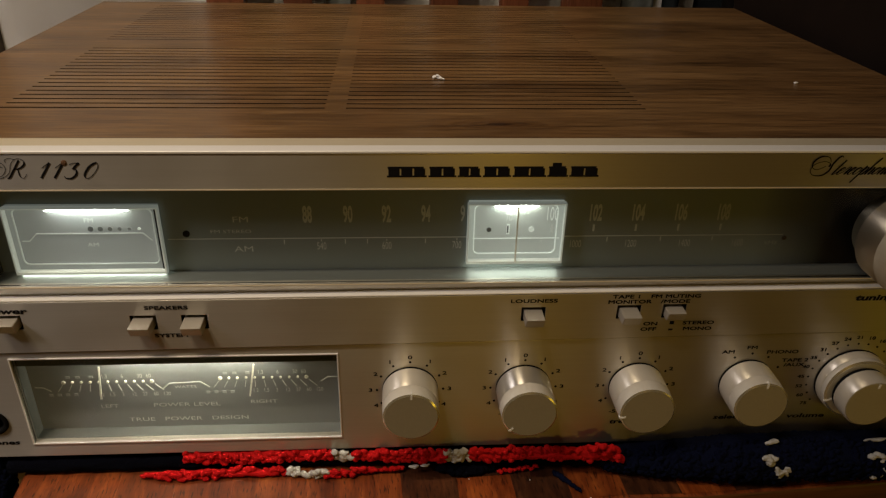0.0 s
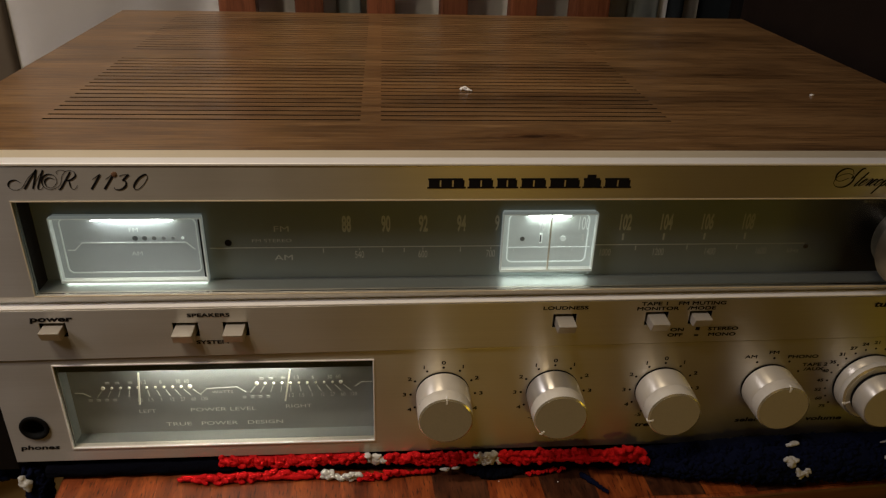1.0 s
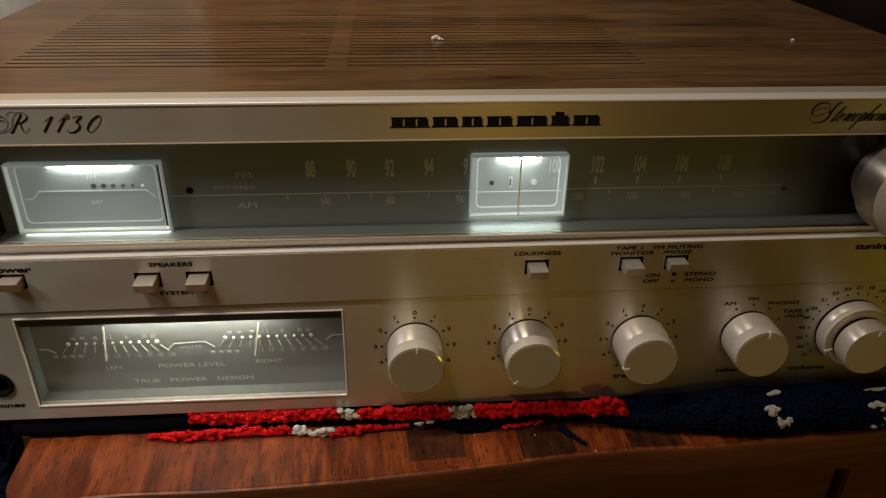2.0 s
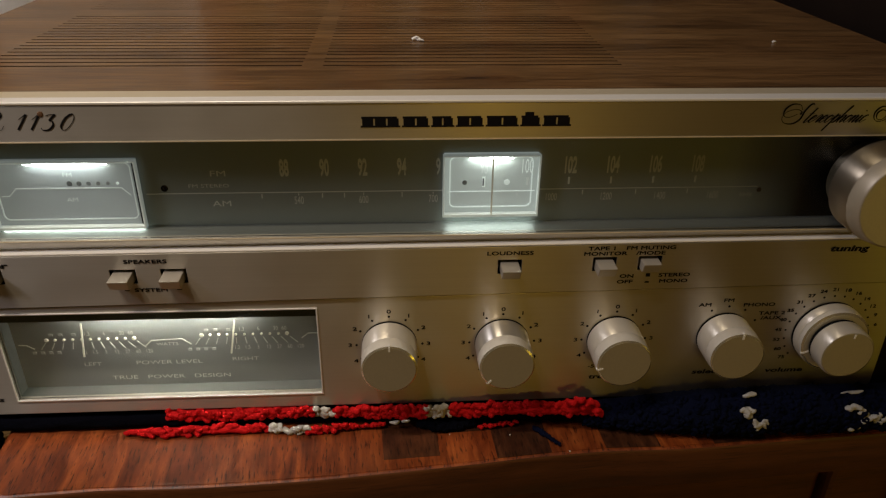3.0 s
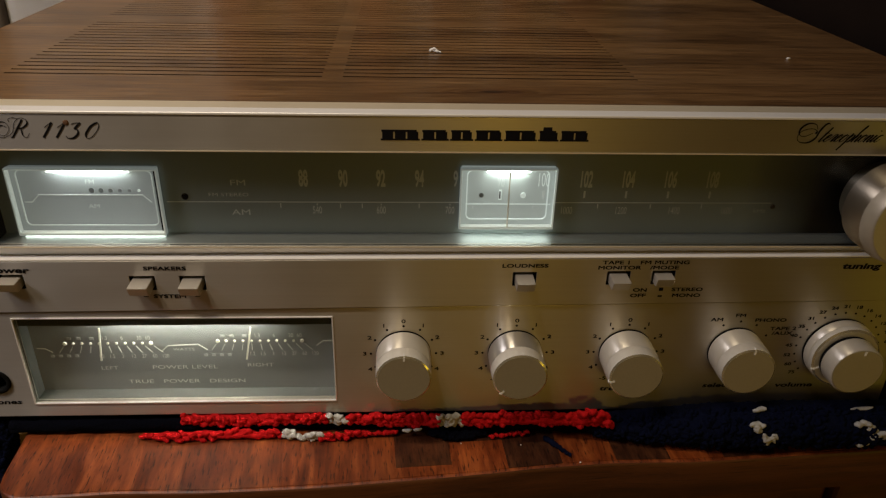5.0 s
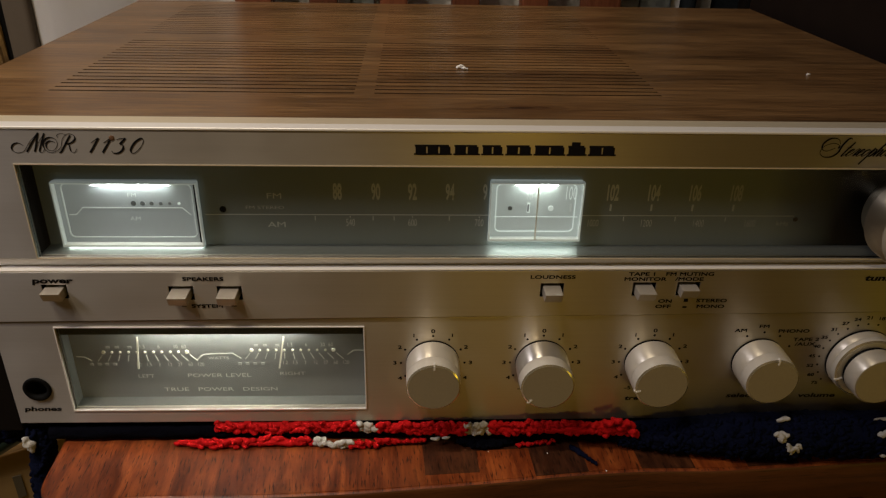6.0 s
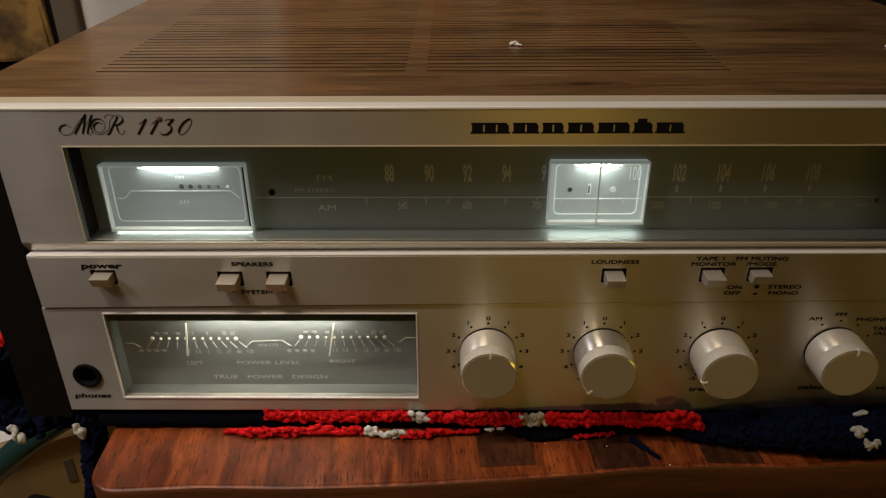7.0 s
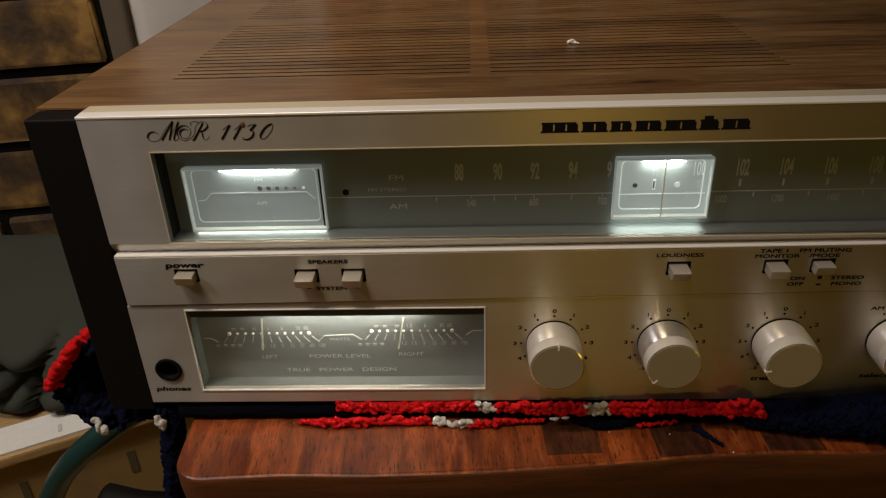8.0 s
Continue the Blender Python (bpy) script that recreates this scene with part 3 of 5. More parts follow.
INK_Y = BACK_Y - 0.0002
bm = bmesh.new()
bar(bm, (0.1215, 0.1066), (0.3735, 0.1066), 0.00035, INK_Y, BACK_Y)
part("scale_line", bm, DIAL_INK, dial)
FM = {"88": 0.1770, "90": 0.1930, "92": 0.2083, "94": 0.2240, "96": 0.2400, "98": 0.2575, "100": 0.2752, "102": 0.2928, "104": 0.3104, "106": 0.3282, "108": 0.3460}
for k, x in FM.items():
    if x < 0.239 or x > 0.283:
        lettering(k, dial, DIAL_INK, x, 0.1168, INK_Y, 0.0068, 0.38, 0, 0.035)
        if x > 0.29:
            bm = bmesh.new()
            bar(bm, (x, 0.1088), (x, 0.1118), 0.0008, INK_Y, BACK_Y)
            part("tick", bm, DIAL_INK, dial)
AM = {"540": 0.1820, "600": 0.2083, "700": 0.2368, "1000": 0.2858, "1200": 0.3090, "1400": 0.3318, "1600": 0.3545}
for k, x in AM.items():
    lettering(k, dial, DIAL_INK, x, 0.1029, INK_Y, 0.0033, 0.55)
for x in (0.1672, 0.1820, 0.1916, 0.2005, 0.2083, 0.2240, 0.2368, 0.2990, 0.3215, 0.3435):
    bm = bmesh.new()
    bar(bm, (x, 0.1040 if x not in (0.1820, 0.2083, 0.2368) else 0.1052), (x, 0.1060), 0.0004, INK_Y, BACK_Y)
    part("tick", bm, DIAL_INK, dial)
lettering("FM", dial, DIAL_INK, 0.1507, 0.1150, INK_Y, 0.0025, 1.5)
lettering("FM STEREO", dial, DIAL_INK, 0.1465, 0.1098, INK_Y, 0.0015, 1.5)
lettering("AM", dial, DIAL_INK, 0.1510, 0.1019, INK_Y, 0.0025, 1.5)
lettering("kHz", dial, DIAL_INK, 0.3690, 0.1030, INK_Y, 0.0020, 1.2)
bm = bmesh.new()
lathe(bm, [(0.0014, BACK_Y), (0.0014, BACK_Y - 0.0004), (0.0, BACK_Y - 0.0004)], 0.1290, 0.1090, 20)
part("stereo_lamp", bm, HOLE, dial, "small dark unlit stereo lamp")
bm = bmesh.new()
lathe(bm, [(0.0011, BACK_Y), (0.0009, BACK_Y - 0.0003), (0.0, BACK_Y - 0.0003)], 0.3745, 0.1050, 9)
part("chip", bm, plain("chipped_paint", (0.035, 0.022, 0.012), 0.8), dial, "dark chip in the dial's paint")


def lit_window(x0, x1, z0, z1, lamp_x, lamp_w, face_mat, line_mat):
    """A small lamp-lit acrylic window in front of the dial: face, two frame lines and the lamp along its top."""
    y_face, y_front = 0.0112, 0.0084
    body = block("lit_window", face_mat, dial, x0 + 0.0006, x1 - 0.0006, y_face, BACK_Y - 0.0002, z0 + 0.0005, z1, 0, "glowing frosted indicator window")
    part("outer_rim", plate((0, 2, 1), x0, x1, z0, z1, y_front, y_face, [(x0 + 0.0007, x1 - 0.0007, z0 + 0.0012, z1 - 0.0006)], 0.0002), RIM_LIT, body, "clear acrylic rim, lit through its edge")
    # thin inner frame line with rounded corners
    bm = bmesh.new()
    line, r = [], 0.0022
    for cx, cz, start in ((x1 - 0.0030 - r, z1 - 0.0014 - r, 0), (x0 + 0.0030 + r, z1 - 0.0014 - r, 90), (x0 + 0.0030 + r, z0 + 0.0036 + r, 180), (x1 - 0.0030 - r, z0 + 0.0036 + r, 270)):
        line += [(cx + r * math.cos(radians(start + 15 * k)), cz + r * math.sin(radians(start + 15 * k))) for k in range(7)]
    for a, b in zip(line, line[1:] + line[:1]):
        bar(bm, a, b, 0.00045, y_face - 0.0004, y_face)
    part("inner_rim", bm, line_mat, body, "glowing rounded inner line")
    bm = bmesh.new()
    bmesh.ops.create_uvsphere(bm, u_segments=24, v_segments=12, radius=1, matrix=Matrix.Translation((lamp_x, (y_front + y_face) / 2, z1 - 0.0015)) @ Matrix.Diagonal((lamp_w * 0.5, 0.0007, 0.00036, 1)))
    part("lamp", bm, BULB, body, "bright white dial lamp", True)
    # glowing bar added inside the rim to brighten the window from below
    block("lower_lamp", FILL_GLOW, body, x0 + 0.008, x1 - 0.008, y_face - 0.0022, y_face - 0.0016, z0 + 0.0002, z0 + 0.0007)
    # glowing strip added under the window so that the ledge is lit
    block("light_gap", LEAK, body, x0 + 0.0015, x1 - 0.0015, y_front + 0.0020, y_front + 0.0030, z0 - 0.0004, z0 - 0.0001, 0, "added glowing strip under the window, standing for leaked light")
    return body, y_face


TW = (0.0620, 0.1205, 0.0932, 0.1222)
tuning_window, yf = lit_window(*TW, 0.0935, 0.032, LENS_FACE, EDGE_DIM)
# a black strip stands for the shade along the right inner side
block("shaded_side", HOLE, tuning_window, 0.1187, 0.1195, yf - 0.0012, yf - 0.0002, 0.0948, 0.1214, 0, "black strip for the shade on the window's inner side")
bm = bmesh.new()
for a, b in (((0.0662, 0.1070), (0.0690, 0.1070)), ((0.0690, 0.1070), (0.0722, 0.1102)), ((0.0722, 0.1102), (0.1128, 0.1102)), ((0.1128, 0.1102), (0.1160, 0.1070))):
    bar(bm, a, b, 0.0004, yf - 0.0002, yf)
part("scale_line", bm, EDGE_DIM, tuning_window)
for k in range(6):
    bm = bmesh.new()
    lathe(bm, [(0.0011 - 0.0001 * k, yf), (0.0011 - 0.0001 * k, yf - 0.0003), (0, yf - 0.0003)], 0.0932 + 0.0037 * k, 0.1122, 16)
    part("lamp_dot", bm, EDGE_LIT if k == 5 else plain("unlit_dot", (0.10 + 0.03 * k, 0.11 + 0.03 * k, 0.11 + 0.03 * k), 0.5), tuning_window)
lettering("TUNING", tuning_window, EDGE_DIM, 0.0910, 0.1190, yf - 0.0001, 0.0018, 1.2)
lettering("FM", tuning_window, EDGE_DIM, 0.0930, 0.1158, yf - 0.0001, 0.0018, 1.2)
lettering("AM", tuning_window, EDGE_DIM, 0.0930, 0.1052, yf - 0.0001, 0.0018, 1.2)

PW = (0.2405, 0.2800, 0.0962, 0.1230)
pointer_window, yf = lit_window(*PW, 0.2600, 0.018, POINTER_FACE, EDGE_LIT)
block("pointer", NEEDLE, pointer_window, 0.2602, 0.2608, 0.0080, 0.0084, 0.0972, 0.1226)
bm = bmesh.new()
bar(bm, (0.2430, 0.1066), (0.2785, 0.1066), 0.0003, yf - 0.0002, yf)
part("scale_line", bm, EDGE_LIT, pointer_window)
for x, r in ((0.2495, 0.0010), (0.2668, 0.0012)):
    bm = bmesh.new()
    lathe(bm, [(r, yf), (r, yf - 0.0003), (0, yf - 0.0003)], x, 0.1106, 20)
    part("lamp_dot", bm, EDGE_LIT if x > 0.26 else GREY_TICK, pointer_window)
bm = bmesh.new()
bar(bm, (0.2573, 0.1085), (0.2573, 0.1131), 0.0013, yf - 0.0002, yf)
slot = part("tick", bm, EDGE_LIT, pointer_window)
bm = bmesh.new()
bar(bm, (0.2571, 0.1092), (0.2571, 0.1124), 0.0006, yf - 0.0004, yf - 0.0002)
part("slot", bm, GREY_TICK, slot)
for x, z0, z1, w in ((0.2752, 0.1092, 0.1126, 0.0009), (0.2712, 0.1044, 0.1058, 0.0004), (0.2462, 0.1044, 0.1058, 0.0004)):
    bm = bmesh.new()
    bar(bm, (x, z0), (x, z1), w, yf - 0.0002, yf)
    part("tick", bm, EDGE_DIM, pointer_window)
lettering("98", pointer_window, EDGE_DIM, 0.2573, 0.1168, yf - 0.0001, 0.0056, 0.40)
lettering("9", dial, DIAL_INK, 0.2388, 0.1168, INK_Y, 0.0068, 0.40, 0, 0.02)
lettering("100", pointer_window, EDGE_LIT, 0.2748, 0.1172, yf - 0.0001, 0.0060, 0.42)

# ---- power meter ----
mx0, mx1, mz0, mz1 = METER
MY = 0.0092
meter = block("meter_face", FACE, receiver, mx0 - 0.001, mx1 + 0.001, MY, MY + 0.001, mz0 - 0.001, mz1 + 0.001, 0, "lit grey face of the twin power meter")
for a in (((mx0 - 0.0010, mx0, 0.0030, MY, mz0, mz1)), (mx1, mx1 + 0.0010, 0.0030, MY, mz0, mz1), (mx0 - 0.001, mx1 + 0.001, 0.0030, MY, mz0 - 0.0010, mz0)):
    block("meter_wall", METER_WALL, meter, *a)
block("meter_hood", HOOD, meter, mx0, mx1, 0.0030, 0.0036, mz1 - 0.0054, mz1 + 0.0008)
part("meter_edge", plate((0, 2, 1), mx0 - 0.0006, mx1 + 0.0006, mz0 - 0.0007, mz1 + 0.0006, -0.0004, 0.0006, [METER], 0.00015), LIP, lower, "thin bright frame round the meter")
bm = bmesh.new()
box(bm, 0.088, 0.155, 0.0042, 0.0062, mz1 - 0.0020, mz1 - 0.0006)
part("lamp", bm, BULB_WARM, meter, "meter lamp hidden behind the hood")
mpane = block("meter_window", PANE, meter, mx0 + 0.0002, mx1 - 0.0002, 0.0010, 0.0016, mz0 + 0.0001, mz1 - 0.0001, 0, "clear plastic meter window")
mpane.visible_shadow = False
MI = MY - 0.0002
for x, tilt in ((0.0842, 0.0010), (0.1487, 0.0016)):
    bm = bmesh.new()
    bar(bm, (x - tilt, 0.0312), (x + tilt, 0.0485), 0.0007, MI - 0.0012, MI - 0.0008)
    part("needle", bm, NEEDLE, meter, "cream needle")


def meter_scale(x0, x1, top, numbers_low):
    count = 11
    for k in range(count):
        x = x0 + (x1 - x0) * k / (count - 1)
        big = k in (0, count - 1)
        bm = bmesh.new()
        lathe(bm, [(0.0009 if big else 0.0006, MI + 0.0002), (0.0008 if big else 0.0005, MI - 0.0004), (0, MI - 0.0005)], x, top, 16)
        part("scale_dot", bm, NEEDLE, meter)
        bm = bmesh.new()
        slope = (k - 4.2) * 0.00055
        bar(bm, (x + slope * 0.35, top - 0.0016), (x + slope * 1.4, top - 0.0050), 0.00028, MI, MI + 0.0002)
        part("tick", bm, SCALE_INK, meter)
        if numbers_low[k]:
            lettering(numbers_low[k], meter, SCALE_INK, x + slope * 1.7, top - 0.0070, MI, 0.0020, 0.75)
    for k, words in ((5, "1.3"), (7, "6"), (9, "30"), (10, "60")):
        lettering(words, meter, SCALE_INK, x0 + (x1 - x0) * (k - 0.3) / (count - 1), top + 0.0028, MI, 0.0021, 0.75)
    for k in (0.6, 1.7, 3.2):
        bm = bmesh.new()
        x = x0 + (x1 - x0) * k / (count - 1)
        bar(bm, (x - 0.0009, top + 0.0026), (x + 0.0009, top + 0.0026), 0.0012, MI, MI + 0.0002)
        part("print_bar", bm, FAINT_INK, meter)


LOW = ["", "", "", "", "1.2", "1.5", "3", "12", "27", "60", "120"]
meter_scale(0.0685, 0.1058, 0.0397, LOW)
meter_scale(0.1350, 0.1722, 0.0405, LOW)
for x0 in (0.0620, 0.1290):
    for k in range(4):
        bm = bmesh.new()
        bar(bm, (x0 + 0.0035 * k - 0.0008, 0.0330), (x0 + 0.0035 * k + 0.0008, 0.0330), 0.0013, MI, MI + 0.0002)
        part("print_bar", bm, FAINT_INK, meter)
bm = bmesh.new()
for a, b in (((0.0560, 0.0372), (0.0595, 0.0370)), ((0.0595, 0.0370), (0.0625, 0.0350)), ((0.1098, 0.0352), (0.1130, 0.0382)), ((0.1130, 0.0382), (0.1262, 0.0388)), ((0.1262, 0.0388), (0.1300, 0.0358)), ((0.1785, 0.0378), (0.1815, 0.0402)), ((0.1815, 0.0402), (0.1862, 0.0402))):
    bar(bm, a, b, 0.0004, MI, MI + 0.0002)
part("scale_line", bm, SCALE_INK, meter)
lettering("WATTS", meter, SCALE_INK, 0.1197, 0.0362, MI, 0.0015, 1.3)
lettering("LEFT", meter, SCALE_INK, 0.0856, 0.0263, MI, 0.0019, 1.35)
lettering("POWER LEVEL", meter, SCALE_INK, 0.1190, 0.0265, MI, 0.0020, 1.6)
lettering("RIGHT", meter, SCALE_INK, 0.1527, 0.0273, MI, 0.0019, 1.5)
lettering("TRUE   POWER   DESIGN", meter, SCALE_INK, 0.1190, 0.0186, MI, 0.0020, 1.65)


# ---- printing on the faceplates ----
T0, TS = -0.00012, -0.00172


def pen(points, parent, x, z, thin=0.16, thick=0.62, scale=1.0):
    """A copperplate pen stroke printed on the faceplate, in millimetres from x, z: it swells where the pen goes down."""
    line = curve_points([(u * scale / 1000, 0, v * scale / 1000) for u, v in points], 7)
    bm = bmesh.new()
    low, high = [], []
    widths = []
    for k in range(len(line)):
        way = (line[min(k + 1, len(line) - 1)] - line[max(k - 1, 0)]).normalized()
        widths.append(thin + (thick - thin) * max(0.0, -0.62 * way.x - 0.78 * way.z) ** 1.6)
    for k, p in enumerate(line):
        way = (line[min(k + 1, len(line) - 1)] - line[max(k - 1, 0)]).normalized()
        w = (widths[max(k - 1, 0)] + widths[k] + widths[min(k + 1, len(line) - 1)]) / 6000
        side = Vector((-way.z, 0, way.x)) * w
        low.append(bm.verts.new(p - side + Vector((x, T0, z))))
        high.append(bm.verts.new(p + side + Vector((x, T0, z))))
    for k in range(len(line) - 1):
        bm.faces.new([low[k], low[k + 1], high[k + 1], high[k]])
    part("lettering", bm, INK, parent)


BASE_Z = 0.1380
CAPITAL_M = [
    [(-24.3, 2.7), (-26.1, 3.8), (-28.2, 3.1), (-29.0, 1.3), (-27.5, -0.1), (-24.6, 0.6), (-21.5, 4.5), (-17.8, 7.9)],
    [(-17.8, 7.9), (-20.4, 4.6), (-23.6, 0.2)],
    [(-18.0, 7.6), (-19.2, 4.1), (-20.6, 0.3)],
    [(-20.6, 0.3), (-18.4, 4.0), (-15.6, 7.7)],
    [(-15.6, 7.7), (-16.9, 4.9), (-18.7, 0.7), (-17.8, 0.1), (-16.8, 1.2)],
]
CAPITAL_R = [
    [(-12.3, 4.1), (-14.1, 4.7), (-15.8, 3.4), (-15.5, 1.3), (-13.4, 0.9), (-11.5, 3.4), (-12.3, 5.7), (-14.8, 5.9), (-16.8, 3.8), (-16.5, 1.1), (-14.1, 0.0), (-10.6, 2.0), (-9.2, 5.6), (-7.0, 7.5), (-4.9, 7.1), (-4.6, 5.4), (-6.7, 3.8), (-8.7, 3.6)],
    [(-6.1, 7.0), (-8.1, 4.1), (-10.6, 0.5), (-11.6, 0.1)],
    [(-8.7, 3.6), (-7.3, 3.4), (-7.0, 0.9), (-5.8, 0.1), (-4.5, 1.7)],
    [(-10.8, 6.0), (-11.0, 7.0), (-9.4, 7.7), (-7.6, 7.2)],
]
for stroke in CAPITAL_M + CAPITAL_R:
    pen(stroke, upper, 0.0846, BASE_Z, 0.20, 0.72)
ONE = [[(1.2, 4.0), (3.9, 5.9)], [(4.3, 6.0), (2.2, 2.9), (0.2, 0.1)]]
THREE = [[(2.6, 5.3), (4.0, 5.8), (6.1, 5.9)], [(6.1, 5.9), (4.9, 4.9), (3.5, 3.5)], [(3.5, 3.5), (4.6, 3.3), (4.4, 1.6), (2.6, 0.1), (0.6, 0.0), (0.0, 0.9)]]
ZERO = [[(5.4, 5.9), (3.2, 4.4), (1.2, 1.7), (1.2, 0.2), (2.6, 0.2), (4.9, 2.3), (6.3, 4.6), (6.2, 5.9), (5.4, 5.9)]]
for figure, x in ((ONE, 0.0846), (ONE, 0.0893), (THREE, 0.0930), (ZERO, 0.0992)):
    for stroke in figure:
        pen(stroke, upper, x, BASE_Z, 0.28, 0.84)
# small letters, drawn upright on a height of one and slanted as they are set
SCRIPT = {
    "t": (0.52, [[(0.12, 2.0), (0.12, 0.2), (0.28, 0.0), (0.52, 0.4)], [(-0.14, 1.2), (0.42, 1.2)]]),
    "e": (0.62, [[(0.0, 0.4), (0.32, 0.6), (0.44, 0.88), (0.28, 1.0), (0.08, 0.7), (0.10, 0.15), (0.32, 0.0), (0.62, 0.4)]]),
    "r": (0.66, [[(0.0, 0.4), (0.22, 1.1)], [(0.22, 1.1), (0.46, 0.95), (0.40, 0.3), (0.46, 0.02), (0.66, 0.4)]]),
    "o": (0.66, [[(0.34, 1.0), (0.08, 0.75), (0.08, 0.2), (0.28, 0.0), (0.52, 0.3), (0.50, 0.85), (0.34, 1.0)], [(0.46, 0.9), (0.66, 0.8)]]),
    "p": (0.80, [[(0.0, 0.4), (0.22, 1.1)], [(0.22, 1.2), (0.22, -1.15)], [(0.22, 0.3), (0.45, 1.0), (0.66, 0.75), (0.60, 0.15), (0.40, 0.0), (0.26, 0.15)], [(0.60, 0.15), (0.80, 0.4)]]),
    "h": (0.80, [[(0.0, 0.4), (0.26, 1.9), (0.20, 2.25), (0.10, 1.8), (0.12, 0.0)], [(0.12, 0.3), (0.40, 1.0), (0.54, 0.8), (0.50, 0.15), (0.62, 0.0), (0.80, 0.4)]]),
    "n": (0.80, [[(0.0, 0.4), (0.14, 1.0), (0.13, 0.0)], [(0.13, 0.3), (0.40, 1.0), (0.54, 0.8), (0.50, 0.15), (0.62, 0.0), (0.80, 0.4)]]),
    "i": (0.46, [[(0.0, 0.4), (0.14, 1.0), (0.12, 0.15), (0.26, 0.0), (0.46, 0.4)], [(0.14, 1.62), (0.13, 1.50)]]),
    "c": (0.60, [[(0.48, 0.85), (0.34, 1.0), (0.08, 0.7), (0.08, 0.15), (0.30, 0.0), (0.60, 0.4)]]),
}
CAPITAL_S = [
    [(12.0, 6.9), (11.6, 7.5), (10.3, 6.9), (8.6, 4.4), (7.5, 1.5), (5.0, -0.3), (1.7, -0.2), (0.2, 1.7), (1.5, 4.2), (5.0, 5.3), (7.4, 4.5), (7.2, 3.2)],
    [(7.6, 5.0), (6.5, 7.0), (3.4, 7.3), (0.9, 5.4), (0.7, 3.0), (2.8, 2.1), (6.0, 3.4)],
]
for stroke in CAPITAL_S:
    pen(stroke, upper, 0.3700, 0.1386, 0.26, 0.78)
at = 8.6
for letter in "tereophonic":
    step, strokes = SCRIPT[letter]
    for stroke in strokes:
        pen([(at + 2.95 * u * 1.14 + 0.78 * 2.95 * v, 2.95 * v) for u, v in stroke], upper, 0.3700, 0.1386, 0.24, 0.64)
    at += 2.95 * step * 1.14
for stroke in CAPITAL_R:
    pen(stroke, upper, 0.4236, 0.1388, 0.26, 0.75)
bm = bmesh.new()
bmesh.ops.create_icosphere(bm, subdivisions=3, radius=1)
for v in bm.verts:
    v.co *= 1 + 0.35 * noise.noise(v.co * 1.9)
bmesh.ops.transform(bm, matrix=Matrix.Translation((0.0939, 0.0, 0.1440)) @ Matrix.Diagonal((0.0011, 0.0003, 0.0010, 1)), verts=bm.verts)
part("rust_spot", bm, RUST, upper, "small brown rust spot", True)
for k, (a, b, slits) in enumerate(((0.2089, 0.2237, 2), (0.2243, 0.2347, 1), (0.2352, 0.2440, 1), (0.2446, 0.2552, 1), (0.2558, 0.2684, 1), (0.2689, 0.2768, 0), (0.2773, 0.2884, 1))):
    bm = bmesh.new()
    bar(bm, (a, 0.13835), (b, 0.13835), 0.0007, T0, T0 + 0.0001)
    bar(bm, (a + 0.0003, 0.14180), (b - 0.0012, 0.14180), 0.0008, T0 - 0.00004, T0 + 0.0001)
    width = (b - a - 0.0012 - 0.0006 * slits) / (slits + 1)
    for n in range(slits + 1):
        x = a + 0.0006 + n * (width + 0.0006)
        bar(bm, (x, 0.1400), (x + width, 0.1400), 0.0029, T0 - 0.00002, T0 + 0.0001)
    if k == 5:
        bar(bm, (a + 0.0034, 0.1400), (a + 0.0034, 0.1436), 0.0034, T0 - 0.00006, T0 + 0.0001)
    part("mark_block", bm, INK, upper, "plain black block of the maker's mark")
for words, x, z, size, wide, bold in (("power", 0.0590, 0.0826, 0.0025, 1.7, 0.04), ("tuning", 0.4118, 0.0838, 0.0027, 1.7, 0.04)):
    lettering(words, strip, INK, x, z, TS, size, wide, 0.12, bold)
for words, x, z in (("SPEAKERS", 0.1210, 0.0834), ("LOUDNESS", 0.2679, 0.0843), ("TAPE 1", 0.3062, 0.0858), ("MONITOR", 0.3076, 0.0833), ("FM MUTING", 0.3266, 0.0858), ("/MODE", 0.3268, 0.0833), ("ON", 0.3180, 0.0722), ("OFF", 0.3175, 0.0694), ("STEREO", 0.3385, 0.0724), ("MONO", 0.3385, 0.0694)):
    lettering(words, strip, INK, x, z, TS, 0.00165, 1.64, 0, 0.0, heavy=0.00010)
lettering("SYSTEM", strip, INK, 0.1212, 0.0700, TS, 0.00165, 1.64, 0, 0.0, heavy=0.00010)
for x in (0.1115, 0.1325):
    bm = bmesh.new()
    bar(bm, (x - 0.001, 0.0700), (x + 0.001, 0.0700), 0.0003, TS, TS + 0.0001)
    part("print_bar", bm, INK, strip)
for z, h in ((0.0726, 0.0016), (0.0691, 0.0008)):
    bm = bmesh.new()
    bar(bm, (0.3262, z), (0.3280, z), h, TS, TS + 0.0001)
    part("print_bar", bm, INK, strip)
lettering("phones", lower, INK, 0.0402, 0.0150, T0, 0.0023, 1.7, 0.12, 0.03)
lettering("treble", lower, INK, 0.3138, 0.0190, T0, 0.0023, 1.6, 0.12, 0.03)
lettering("selector", lower, INK, 0.3645, 0.0202, T0, 0.0023, 1.7, 0.12, 0.03)
lettering("volume", lower, INK, 0.3985, 0.0200, T0, 0.0023, 1.8, 0.12, 0.03)


# the strip leans back a little towards its lower edge, with its printing
for ob in (strip, *strip.children):
    if ob is strip or ob.name.startswith(("lettering", "print_bar")):
        for v in ob.data.vertices:
            v.co.y += 0.0009 * (0.0868 - v.co.z) / 0.0256


